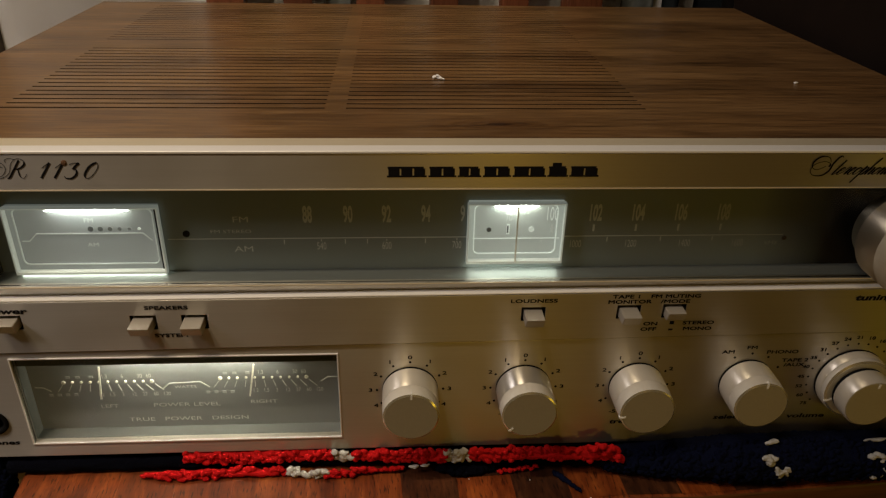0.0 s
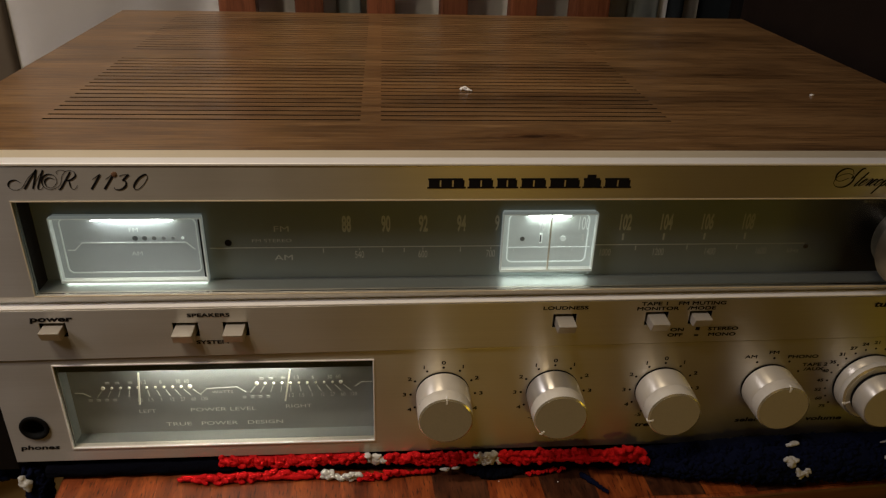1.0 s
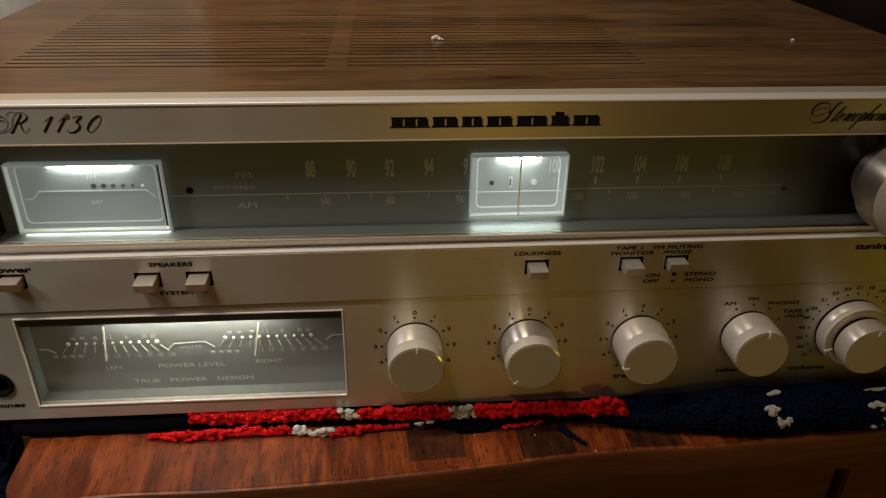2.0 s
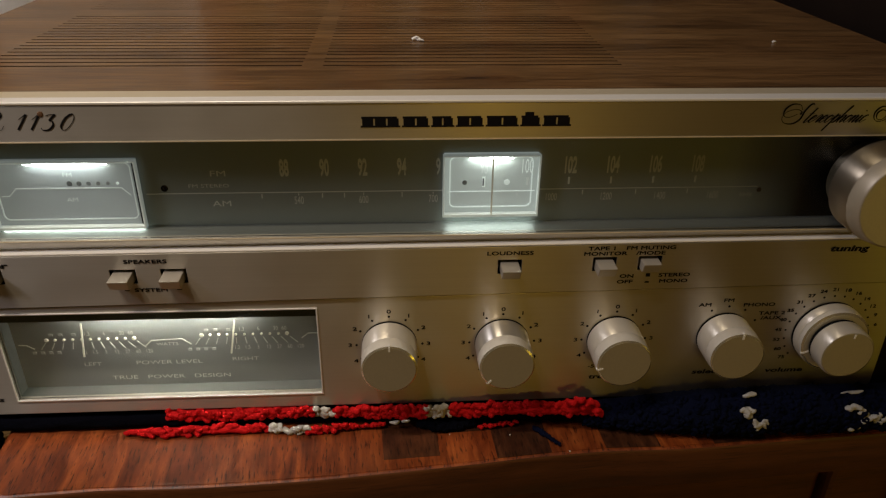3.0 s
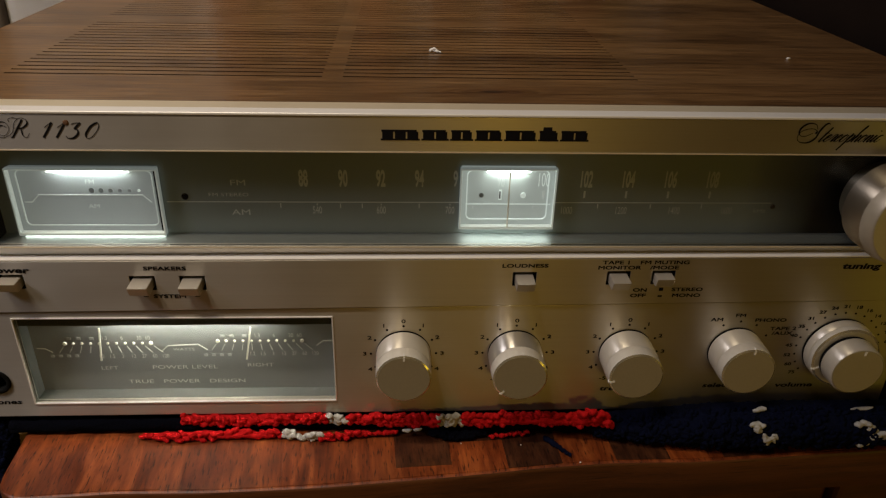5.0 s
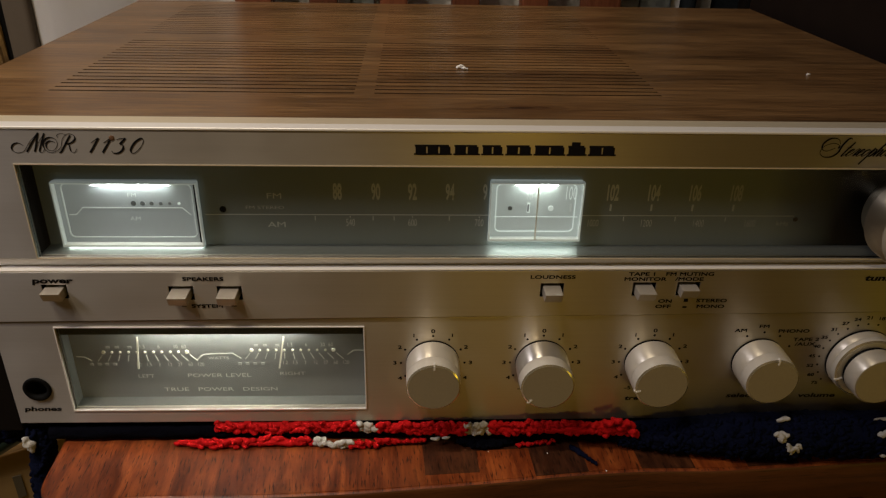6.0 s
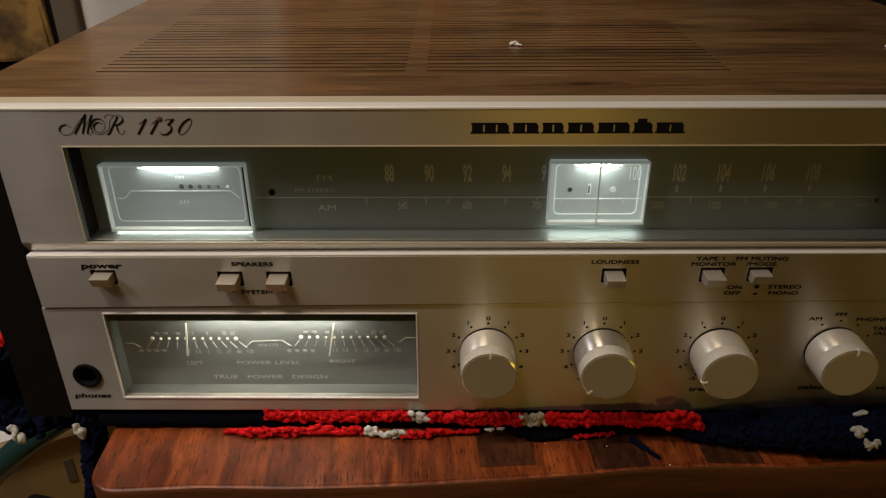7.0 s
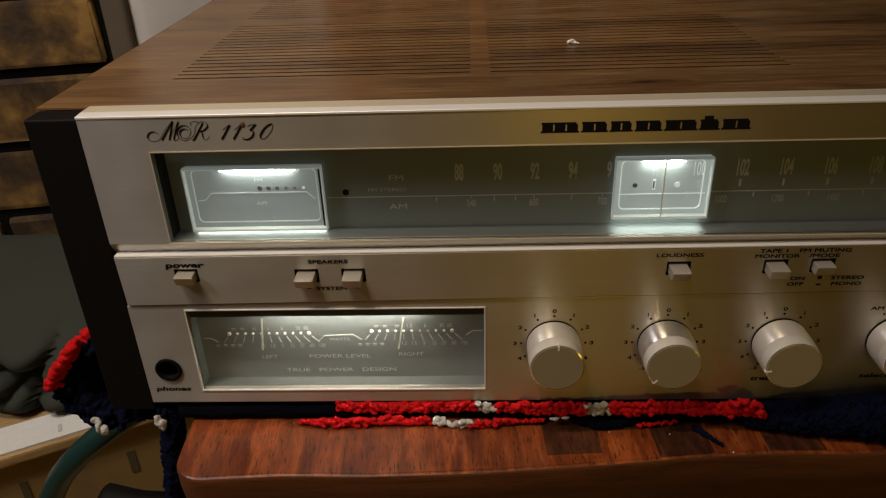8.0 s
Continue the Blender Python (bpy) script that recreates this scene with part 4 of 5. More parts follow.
# ---- knobs ----
def knob(cx, cz, r, depth, mark, label, metal=KNOB):
    """A turned knob: skirt ring, side and cap, with an engraved pointer line at the given clock angle."""
    bm = bmesh.new()
    lathe(bm, [(r * 1.004, 0.0), (r * 1.004, -0.0004), (r * 0.975, -0.0005), (r * 0.975, -0.0012)], cx, cz)
    base = part("knob", bm, HOLE, receiver, label, True)
    bm = bmesh.new()
    lathe(bm, [(r * 0.985, -0.0008), (r, -0.0011), (r, -depth * 0.65), (r * 0.992, -depth * 0.655)], cx, cz, 72)
    side = part("side", bm, metal, base, "turned aluminium side", True)
    bm = bmesh.new()
    lathe(bm, [(r * 0.99, -depth * 0.655), (r * 0.998, -depth * 0.668), (r * 0.975, -depth + r * 0.038)], cx, cz, 72)
    part("rim", bm, RIM, base, "pale bevelled rim", True)
    bm = bmesh.new()
    lathe(bm, [(r * 0.975, -depth + r * 0.038), (r * 0.917, -depth)], cx, cz, 96)
    part("edge", bm, EDGE, base, "bright turned edge", True)
    bm = bmesh.new()
    lathe(bm, [(r * 0.925, -depth + 0.0003), (r * 0.916, -depth - 0.00002), (0, -depth - 0.00002)], cx, cz, 72)
    part("cap", bm, KNOB_FACE, base, "flat satin cap")
    if mark is not None:
        d = Vector((math.sin(radians(mark)), math.cos(radians(mark))))
        bm = bmesh.new()
        c = Vector((cx, cz))
        bar(bm, c + d * r * 0.78, c + d * r * 0.965, 0.0008, -depth - 0.0002, -depth)
        part("pointer", bm, POINTER_LINE, base, "pale pointer line")
        bm = bmesh.new()
        a = c + d * r * 0.985
        box(bm, a.x - 0.0003, a.x + 0.0003, -depth * 0.985, -depth * 0.90, a.y - 0.0003, a.y + 0.0003)
        part("notch", bm, POINTER_LINE, base)
    return base


KNOB_Z = 0.0395
for cx, mark in ((0.2175, 1), (0.2667, -136), (0.3165, -104)):
    knob(cx, KNOB_Z, 0.0119, 0.0186, mark, "round turned aluminium tone knob", KNOB_BRIGHT if mark == -136 else KNOB)
    for k in range(-5, 6):
        a = radians(30 * k)
        if abs(k) == 5 and k > 0:
            continue
        bm = bmesh.new()
        lathe(bm, [(0.00055, 0.0), (0.0005, -0.00015), (0, -0.00015)], cx + 0.0143 * math.sin(a), KNOB_Z + 0.0143 * math.cos(a), 14)
        part("dot", bm, INK, lower)
        words = str(abs(k)) if abs(k) < 5 else "-5"
        lettering(words, lower, INK, cx + 0.0170 * math.sin(a), KNOB_Z + 0.0168 * math.cos(a), T0, 0.0018, 1.5, 0, 0.0, heavy=0.00007)
knob(0.3660, KNOB_Z + 0.0005, 0.0119, 0.0168, 4, "round turned aluminium selector knob")
for k in range(-1, 3):
    a = radians(30 * k)
    bm = bmesh.new()
    lathe(bm, [(0.00055, 0.0), (0.0005, -0.00015), (0, -0.00015)], 0.3662 + 0.0150 * math.sin(a), 0.0402 + 0.0150 * math.cos(a), 14)
    part("dot", bm, INK, lower)
for words, x, z in (("AM", 0.3553, 0.0562), ("FM", 0.3655, 0.0583), ("PHONO", 0.3795, 0.0558), ("TAPE 2", 0.3862, 0.0513), ("/AUX", 0.3862, 0.0488)):
    lettering(words, lower, INK, x, z, T0, 0.0017, 1.6, 0, 0.0, heavy=0.00008)
# volume: a wide ring with a smaller knob in front of it
VX, VZ = 0.4134, 0.0408
ring = knob(VX, VZ, 0.0154, 0.0085, -112, "wide aluminium balance ring behind the volume knob")
bm = bmesh.new()
lathe(bm, [(0.0118, -0.0085), (0.0118, -0.0098), (0.0114, -0.0099)], VX, VZ)
part("collar", bm, HOLE, ring, "", True)
bm = bmesh.new()
lathe(bm, [(0.0116, -0.0098), (0.0120, -0.0102), (0.0118, -0.0174), (0.0112, -0.0182)], VX, VZ, 72)
part("inner_side", bm, KNOB, ring, "turned aluminium volume knob side", True)
bm = bmesh.new()
lathe(bm, [(0.0113, -0.0180), (0.0109, -0.0183), (0, -0.0183)], VX, VZ, 72)
part("inner_cap", bm, KNOB_FACE, ring)
bm = bmesh.new()
bar(bm, (VX + 0.0008, VZ + 0.0085), (VX + 0.0010, VZ + 0.0106), 0.0008, -0.0185, -0.0182)
part("pointer", bm, POINTER_LINE, ring)
VOLUME = ["75", "60", "52", "45", "40", "35", "31", "27", "24", "21", "18", "16", "14", "12", "9", "6"]
for k, words in enumerate(VOLUME):
    a = radians(-128 + 14 * k)
    lettering(words, lower, INK, VX + 0.0224 * math.sin(a), VZ + 0.0219 * math.cos(a), T0, 0.0016, 1.4, 0, 0.0, heavy=0.00008)
    bm = bmesh.new()
    lathe(bm, [(0.0005, 0.0), (0.00045, -0.00015), (0, -0.00015)], VX + 0.0190 * math.sin(a), VZ + 0.0186 * math.cos(a), 12)
    part("dot", bm, INK, lower)
# tuning knob at the black end of the dial
TX, TZ = 0.4158, 0.1120
bm = bmesh.new()
lathe(bm, [(0.0160, 0.0080), (0.0160, -0.0006), (0.0195, -0.0008), (0.0198, -0.0014), (0.0197, -0.0140), (0.0194, -0.0143)], TX, TZ, 96)
tuning = part("tuning_knob", bm, TUNING, receiver, "large turned aluminium tuning knob", True)
bm = bmesh.new()
lathe(bm, [(0.0196, -0.0142), (0.0184, -0.0200), (0.0178, -0.0206)], TX, TZ, 96)
part("rim", bm, TUNING_RIM, tuning, "pale bevelled rim", True)
bm = bmesh.new()
lathe(bm, [(0.0179, -0.0204), (0.0175, -0.0207), (0, -0.0207)], TX, TZ, 96)
part("cap", bm, KNOB_FACE, tuning)

# white crumbs lying on the top cover
bm = bmesh.new()
for pts, r in (([(-0.0026, 0.0008, 0.0006), (-0.0012, 0.0012, 0.0012), (0.0004, 0.0004, 0.0008), (0.0016, -0.0010, 0.0007)], 0.0007), ([(-0.0010, 0.0010, 0.0014), (-0.0002, 0.0000, 0.0020), (0.0012, -0.0002, 0.0009), (0.0030, -0.0014, 0.0005)], 0.00045)):
    tube(bm, curve_points(pts, 4), r, 7)
for v in bm.verts:
    v.co += 0.0004 * noise.noise_vector(v.co * 900)
    v.co += Vector((0.2330, 0.1000, TOP))
tagged(part("crumb", bm, CRUMB, None, "", True), "tiny curled white crumb lying on the receiver's top", "crumb", "crumbs on the receiver")
bm = bmesh.new()
bmesh.ops.create_icosphere(bm, subdivisions=2, radius=1)
for v in bm.verts:
    v.co *= 1 + 0.5 * noise.noise(v.co * 1.7 + Vector((30, 0, 0)))
bmesh.ops.transform(bm, matrix=Matrix.Translation((0.4093, 0.0955, TOP + 0.0004)) @ Matrix.Diagonal((0.0011, 0.0007, 0.0006, 1)), verts=bm.verts)
tagged(part("crumb", bm, CRUMB, None, "", True), "tiny white crumb lying on the receiver's top", "crumb", "crumbs on the receiver")


# ---- the chair that carries the receiver ----
chair = tagged(new("wooden_chair"), "red-brown wooden chair with block seat and slatted back", "chair")
chair.matrix_world = pose(0.0480, -0.0420, 0, 0, 0, 3.6)
SEAT_TOP, SEAT_W, SEAT_D, THICK = -0.0035, 0.455, 0.47, 0.027


def front(x):
    """How far the hand-worn front edge strays from a straight line."""
    return float(np.interp(x, (0.0, 0.05, 0.09, 0.135, 0.175, 0.207, 0.232, 0.266, 0.302, 0.46), (0.0019, 0.0019, -0.0012, -0.0022, -0.0012, -0.0002, 0.0013, 0.0014, -0.0012, -0.001)))


def seat_outline(inset):
    """The seat's rounded outline, in the chair's own x and y."""
    pts, r = [], 0.014
    for cx, cy, start in ((r, r, 180), (SEAT_W - r, r, 270), (SEAT_W - r, SEAT_D - r, 0), (r, SEAT_D - r, 90)):
        for k in range(7):
            a = radians(start + 15 * k)
            pts.append((cx + (r - inset) * math.cos(a), cy + (r - inset) * math.sin(a) + (front(cx) if cy < 0.1 else 0)))
        if start == 180:
            for k in range(1, 24):
                x = r + (SEAT_W - 2 * r) * k / 24
                pts.append((x, inset + front(x)))
    return pts


bm = bmesh.new()
rings = []
for inset, z in ((0.005, SEAT_TOP - THICK), (0.0012, SEAT_TOP - THICK + 0.004), (0.0, SEAT_TOP - 0.010), (0.0, SEAT_TOP - 0.0030), (0.0001, SEAT_TOP - 0.0016), (0.0005, SEAT_TOP - 0.0008), (0.0012, SEAT_TOP - 0.0003), (0.0022, SEAT_TOP - 0.0002)):
    rings.append([bm.verts.new((x, y, z)) for x, y in seat_outline(inset)])
for a, b in zip(rings, rings[1:]):
    for k in range(len(a)):
        bm.faces.new([a[k], a[(k + 1) % len(a)], b[(k + 1) % len(a)], b[k]])
bm.faces.new(rings[0])
bm.faces.new(rings[-1])
seat = part("seat", bm, SEAT_SHADED, chair, "wooden seat slab with rounded corner, its sides coloured as shaded", True)
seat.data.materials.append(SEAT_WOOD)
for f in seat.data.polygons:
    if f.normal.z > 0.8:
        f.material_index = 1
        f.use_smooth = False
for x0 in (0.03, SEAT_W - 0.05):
    block("leg", SEAT_SHADED, chair, x0, x0 + 0.04, 0.03, 0.07, FLOOR_Z, SEAT_TOP - THICK, 0.003)
for x0, w in ((0.002, 0.033), (0.330, 0.034)):
    block("back_post", SLAT_WOOD, chair, x0 + 0.026, x0 + 0.026 + w, 0.478, 0.506, FLOOR_Z, 0.46, 0.003)
for x in (0.0945, 0.160, 0.228, 0.2945):
    block("back_slat", SLAT_WOOD, chair, x, x + 0.026, 0.484, 0.500, -0.06, 0.40, 0.002)
block("apron", SEAT_SHADED, chair, 0.072, 0.403, 0.036, 0.056, SEAT_TOP - THICK - 0.075, SEAT_TOP - THICK, 0.002, "dark wooden apron under the seat")
block("top_rail", SLAT_WOOD, chair, 0.061, 0.356, 0.482, 0.502, 0.400, 0.455, 0.003)
block("lower_rail", SLAT_WOOD, chair, 0.061, 0.356, 0.482, 0.502, -0.095, -0.06, 0.003)
block("seat_rail", SEAT_SHADED, chair, 0.061, 0.356, 0.4705, 0.4815, SEAT_TOP - 0.03, SEAT_TOP - 0.002, 0.002)


# ---- rug ----
def knot_mesh(name, mat, seed):
    """A plump knot of two-ply yarn along x, 5 mm long from end to end, slightly bent."""
    rng = random.Random(seed)
    bm = bmesh.new()
    sides, rings = 12, []
    sway, rise, spin = rng.uniform(-0.16, 0.16), rng.uniform(-0.12, 0.12), rng.uniform(2.5, 4.0)
    for k in range(11):
        u = k / 10
        swell = (math.sin(math.pi * (0.06 + 0.88 * u))) ** 0.55
        centre = Vector((u - 0.5, sway * math.sin(math.pi * u), rise * math.sin(2 * math.pi * u)))
        ring = []
        for a in (2 * math.pi * q / sides for q in range(sides)):
            r = 0.33 * swell * (1 + 0.17 * math.cos(2 * a - spin * u * 2) + rng.uniform(-0.13, 0.13))
            ring.append(bm.verts.new(centre + Vector((rng.uniform(-0.02, 0.02), r * math.cos(a), r * math.sin(a)))))
        rings.append(ring)
    for a, b in zip(rings, rings[1:]):
        for q in range(sides):
            bm.faces.new([a[q], a[(q + 1) % sides], b[(q + 1) % sides], b[q]])
    bm.faces.new(rings[0])
    bm.faces.new(rings[-1])
    bmesh.ops.scale(bm, vec=(0.005, 0.005, 0.005), verts=bm.verts)
    return to_mesh(name, bm, mat, True)


def lay(place, way, size, rng, fat=1.0):
    """The pose of a knot at place, lying along way."""
    size /= 0.005
    turn = Vector(way).to_track_quat("X", "Z").to_matrix().to_4x4() @ Matrix.Rotation(rng.uniform(0, 6.28), 4, "X")
    return Matrix.Translation(place) @ turn @ Matrix.Diagonal((size, size * fat, size * fat, 1))


def lumpy_roll(name, mat, parent, points, radii, flat, label, sides=28, rough=0.22):
    """A soft roll of pile along a line, its surface broken into small tufts."""
    line = curve_points(points, 22)
    bm = bmesh.new()
    rings = []
    for k, p in enumerate(line):
        u = k / (len(line) - 1)
        r = float(np.interp(u, np.linspace(0, 1, len(radii)), radii))
        way = (line[min(k + 1, len(line) - 1)] - line[max(k - 1, 0)]).normalized()
        side = way.cross(Vector((0.0, 0.06, 1.0))).normalized()
        up = side.cross(way)
        ring = []
        for a in (2 * math.pi * q / sides for q in range(sides)):
            d = math.cos(a) * side + flat * math.sin(a) * up
            q = p + r * d
            ring.append(bm.verts.new(q + d * r * (rough * noise.noise(q * 420) + 0.6 * rough * noise.noise(q * 950))))
        rings.append(ring)
    for a, b in zip(rings, rings[1:]):
        for q in range(sides):
            bm.faces.new([a[q], a[(q + 1) % sides], b[(q + 1) % sides], b[q]])
    bm.faces.new(rings[0])
    bm.faces.new(rings[-1])
    return part(name, bm, mat, parent, label, True)


def rug():
    rng = random.Random(7)
    thing = tagged(new("tufted_rug"), "folded navy, red and white tufted rug over the chair seat", "rug")
    red = [knot_mesh("red_knot", RED_WOOL, k) for k in range(6)]
    white = [knot_mesh("white_knot", WHITE_WOOL, 20 + k) for k in range(5)]
    navy = [knot_mesh("navy_knot", NAVY_WOOL, 40 + k) for k in range(5)]
    dark = []

    def knot(shapes, place, way, size, fat=1.0):
        m = lay(Vector(place), way, size, rng, fat)
        if shapes is navy:
            dark.append((rng.choice(navy), m))
            return
        shape = rng.choice(shapes)
        ob = new(shape.name.split(".")[0], shape)
        ob.parent = thing
        ob.matrix_basis = m

    # upper fold, the row that shows under the faceplate: red with two white bands, standing out more to the right
    x = 0.1185
    while x < 0.3100:
        out = -0.0009 - 0.0092 * max(0.0, (x - 0.165) / 0.145) ** 1.15
        lift = 0.0026 * max(0.0, (x - 0.276) / 0.034) + 0.0026 * min(1.0, max(0.0, (x - 0.20) / 0.07))
        band = abs(x - 0.187) < 0.0048 or abs(x - 0.2395) < 0.0054
        for z in (0.0028, 0.0043, 0.0058, 0.0071) if x > 0.205 else (0.0028, 0.0043, 0.0058):
            if z > 0.005 and rng.random() < 0.12:
                continue
            size = rng.uniform(0.0034, 0.0048)
            knot(white if band else red, (x + rng.uniform(-0.0008, 0.0008), out + rng.uniform(-0.0009, 0.0009), z + lift + 0.0007 * math.sin(x * 75) + rng.uniform(-0.0005, 0.0005)), (1, rng.uniform(-0.5, 0.2), rng.uniform(-0.75, 0.75)), size, rng.uniform(0.85, 1.05))
        x += rng.uniform(0.0019, 0.0026)
    for x, z in ((0.3012, 0.0160), (0.3055, 0.0134), (0.3090, 0.0102), (0.2975, 0.0148), (0.3102, 0.0076), (0.3040, 0.0112)):
        knot(red, (x, -0.0118, z), (1, -0.3, rng.uniform(-0.8, 0.2)), 0.0052, 1.0)
    # lower fold lying on the seat
    x = 0.0995
    while x < 0.2760:
        band = 0.161 < x < 0.179
        if x < 0.214 or x > 0.2575:
            thin = 0.85 if x < 0.107 else 0.72 if x > 0.2 else 1.0
            y = -0.0048 - 0.0012 * (x - 0.1) / 0.1 + 0.0012 * math.sin(x * 95)
            for z, step in ((-0.0016, 0.0), (0.0002, 0.0012)):
                if z > 0 and (rng.random() < 0.35 or thin < 1):
                    continue
                knot(white if band else red, (x + step, y + rng.uniform(-0.0008, 0.0008) + 0.6 * max(z, 0), z + rng.uniform(-0.0003, 0.0003) + (0.0006 if 0.19 < x < 0.22 else 0)), (1, rng.uniform(-0.45, 0.25), rng.uniform(-0.55, 0.45)), rng.uniform(0.0034, 0.0048) * thin, rng.uniform(0.86, 1.1))
        x += rng.uniform(0.0018, 0.0025)
    knot(white, (0.2190, -0.0062, 0.0012), (1, 0, 0.1), 0.0046, 0.55)
    knot(white, (0.2240, -0.0064, 0.0018), (1, 0, 0.2), 0.0040, 0.5)
    # a lobe of the rug's edge that spills over the seat, shade put into its black
    lumpy_roll("loose_edge", SHADED_WOOL, thing, [(0.229, -0.0050, -0.0012), (0.237, -0.0068, -0.0014), (0.245, -0.0072, -0.0014), (0.255, -0.0052, -0.0010)], (0.0016, 0.0026, 0.0025, 0.0018), 0.7, "loose edge of the rug on the seat, darkened as if shaded", 24, 0.45)
    # the close pile under the knots
    lumpy_roll("red_band", RED_WOOL, thing, [(0.119, 0.0004, 0.0040), (0.160, 0.0004, 0.0040), (0.181, -0.0004, 0.0042)], (0.0017, 0.0020, 0.0018), 1.0, "close red pile", 16, 0.35)
    lumpy_roll("red_band", RED_WOOL, thing, [(0.194, -0.0016, 0.0042), (0.214, -0.0030, 0.0042), (0.231, -0.0044, 0.0042)], (0.0018, 0.0020, 0.0018), 1.0, "close red pile", 16, 0.35)
    lumpy_roll("red_band", RED_WOOL, thing, [(0.248, -0.0054, 0.0060), (0.280, -0.0076, 0.0076), (0.307, -0.0092, 0.0096)], (0.0018, 0.0022, 0.0030), 1.0, "close red pile", 16, 0.35)
    lumpy_roll("red_band", RED_WOOL, thing, [(0.101, -0.0042, -0.0016), (0.130, -0.0046, -0.0014), (0.159, -0.0052, -0.0014)], (0.0010, 0.0016, 0.0016), 1.0, "close red pile", 16, 0.35)
    # inner folds between the rows, with the shade there put into their colour
    lumpy_roll("inner_fold", SHADED_WOOL, thing, [(0.040, 0.0018, 0.0002), (0.12, 0.0022, 0.0004), (0.20, 0.0012, 0.0008), (0.26, -0.0010, 0.0010), (0.325, -0.0040, 0.0012)], (0.0034, 0.0036, 0.0034, 0.0036, 0.0046), 1.0, "fold between the pile rows, darkened as if shaded")
    lumpy_roll("inner_fold", SHADED_WOOL, thing, [(0.040, 0.0075, 0.0042), (0.10, 0.0062, 0.0046), (0.13, 0.0065, 0.0040)], (0.0028, 0.0036, 0.0034), 1.0, "fold of pile under the faceplate, darkened as if shaded")
    # thick navy roll beyond the red band
    body = [(0.302, -0.0040, 0.0020), (0.330, -0.0080, 0.0044), (0.360, -0.0104, 0.0060), (0.400, -0.0108, 0.0064), (0.450, -0.0108, 0.0062), (0.530, -0.0106, 0.0058)]
    radii = (0.0048, 0.0080, 0.0106, 0.0112, 0.0112, 0.0110)
    lumpy_roll("navy_roll", NAVY_WOOL, thing, body, radii, 0.86, "thick rolled navy pile", 40, 0.10)
    for _ in range(900):
        x, a = rng.uniform(0.306, 0.528), rng.uniform(-0.75, 1.5)
        u = [p[0] for p in body]
        r = float(np.interp(x, u, radii))
        p = Vector((x, float(np.interp(x, u, [q[1] for q in body])) - r * math.cos(a), float(np.interp(x, u, [q[2] for q in body])) + 0.86 * r * math.sin(a)))
        if p.z > -0.0032:
            knot(navy, p, (rng.uniform(-1, 1), rng.uniform(-0.3, 0.3), rng.uniform(-0.9, 0.9)), rng.uniform(0.0034, 0.0052), rng.uniform(0.7, 0.9))
    for x, z, size in ((0.3732, 0.0128, 0.0054), (0.3754, 0.0138, 0.0050), (0.3748, 0.0116, 0.0046), (0.3790, 0.0078, 0.0054), (0.3822, 0.0064, 0.0052), (0.3802, 0.0056, 0.0048), (0.3830, 0.0080, 0.0040)):
        knot(white, (x, -0.0218 + 0.25 * max(0.0, z - 0.008), z), (1, 0, rng.uniform(-0.9, 0.9)), size, 0.9)
    knot(white, (0.3772, -0.0140, 0.0170), (1, 0, 0.2), 0.0062, 0.6)
    # a white forked figure in the pile
    for x, z in ((0.4206, 0.0134), (0.4226, 0.0140), (0.4246, 0.0132), (0.4264, 0.0118), (0.4280, 0.0100), (0.4286, 0.0080), (0.4276, 0.0060), (0.4258, 0.0044), (0.4236, 0.0032), (0.4302, 0.0092), (0.4322, 0.0094), (0.4344, 0.0092), (0.4360, 0.0082), (0.4350, 0.0062), (0.4332, 0.0074)):
        knot(white, (x, -0.0219 + 0.25 * max(0.0, z - 0.008), z), (1, 0, rng.uniform(-0.6, 0.6)), 0.0042, 0.9)
    knot(white, (0.4245, -0.0140, 0.0172), (1, 0, 0.1), 0.0100, 0.25)
    # a navy tuft that straggles over the seat
    for k in range(9):
        knot(navy, (0.2835 + 0.0010 * k, -0.0100 - 0.0012 * k, -0.0022), (0.6, -1, rng.uniform(-0.2, 0.2)), 0.0050 - 0.0002 * k, 0.7)
    # the side that hangs off the seat and curls up beside the case
    path = curve_points([(0.050, 0, -0.0005), (0.032, 0, -0.004), (0.012, 0, -0.011), (-0.006, 0, -0.013), (-0.018, 0, -0.004), (-0.021, 0, 0.008), (-0.013, 0, 0.020), (-0.004, 0, 0.031)], 8)
    for k in range(len(path) - 1):
        way = path[k + 1] - path[k]
        out = Vector((way.z, 0, -way.x)).normalized()
        for _ in range(36):
            y = min(0.010 + abs(rng.gauss(0, 0.035)), 0.15)
            off = rng.uniform(-1, 1)
            p = path[k] + way * rng.random() + Vector((0, y, -0.10 * (y - 0.008))) + out * 0.0048 * off
            along = way.normalized() + Vector((rng.uniform(-0.7, 0.7), rng.uniform(-0.5, 0.5), rng.uniform(-0.7, 0.7)))
            if p.z > 0.0085 and p.x < 0.0 and off < -0.25:
                if y < 0.06:
                    knot(red, p, along, rng.uniform(0.0060, 0.0080), 0.9)
            else:
                knot(navy, p, along, rng.uniform(0.0052, 0.0072), 0.85)
    lumpy_roll("curl", NAVY_WOOL, thing, [(0.020, 0.022, -0.009), (0.002, 0.020, -0.0105), (-0.010, 0.019, -0.003), (-0.0115, 0.019, 0.010), (-0.006, 0.020, 0.022)], (0.007, 0.0085, 0.0095, 0.0085, 0.005), 1.0, "plump navy curl of the rug's edge", 28, 0.12)
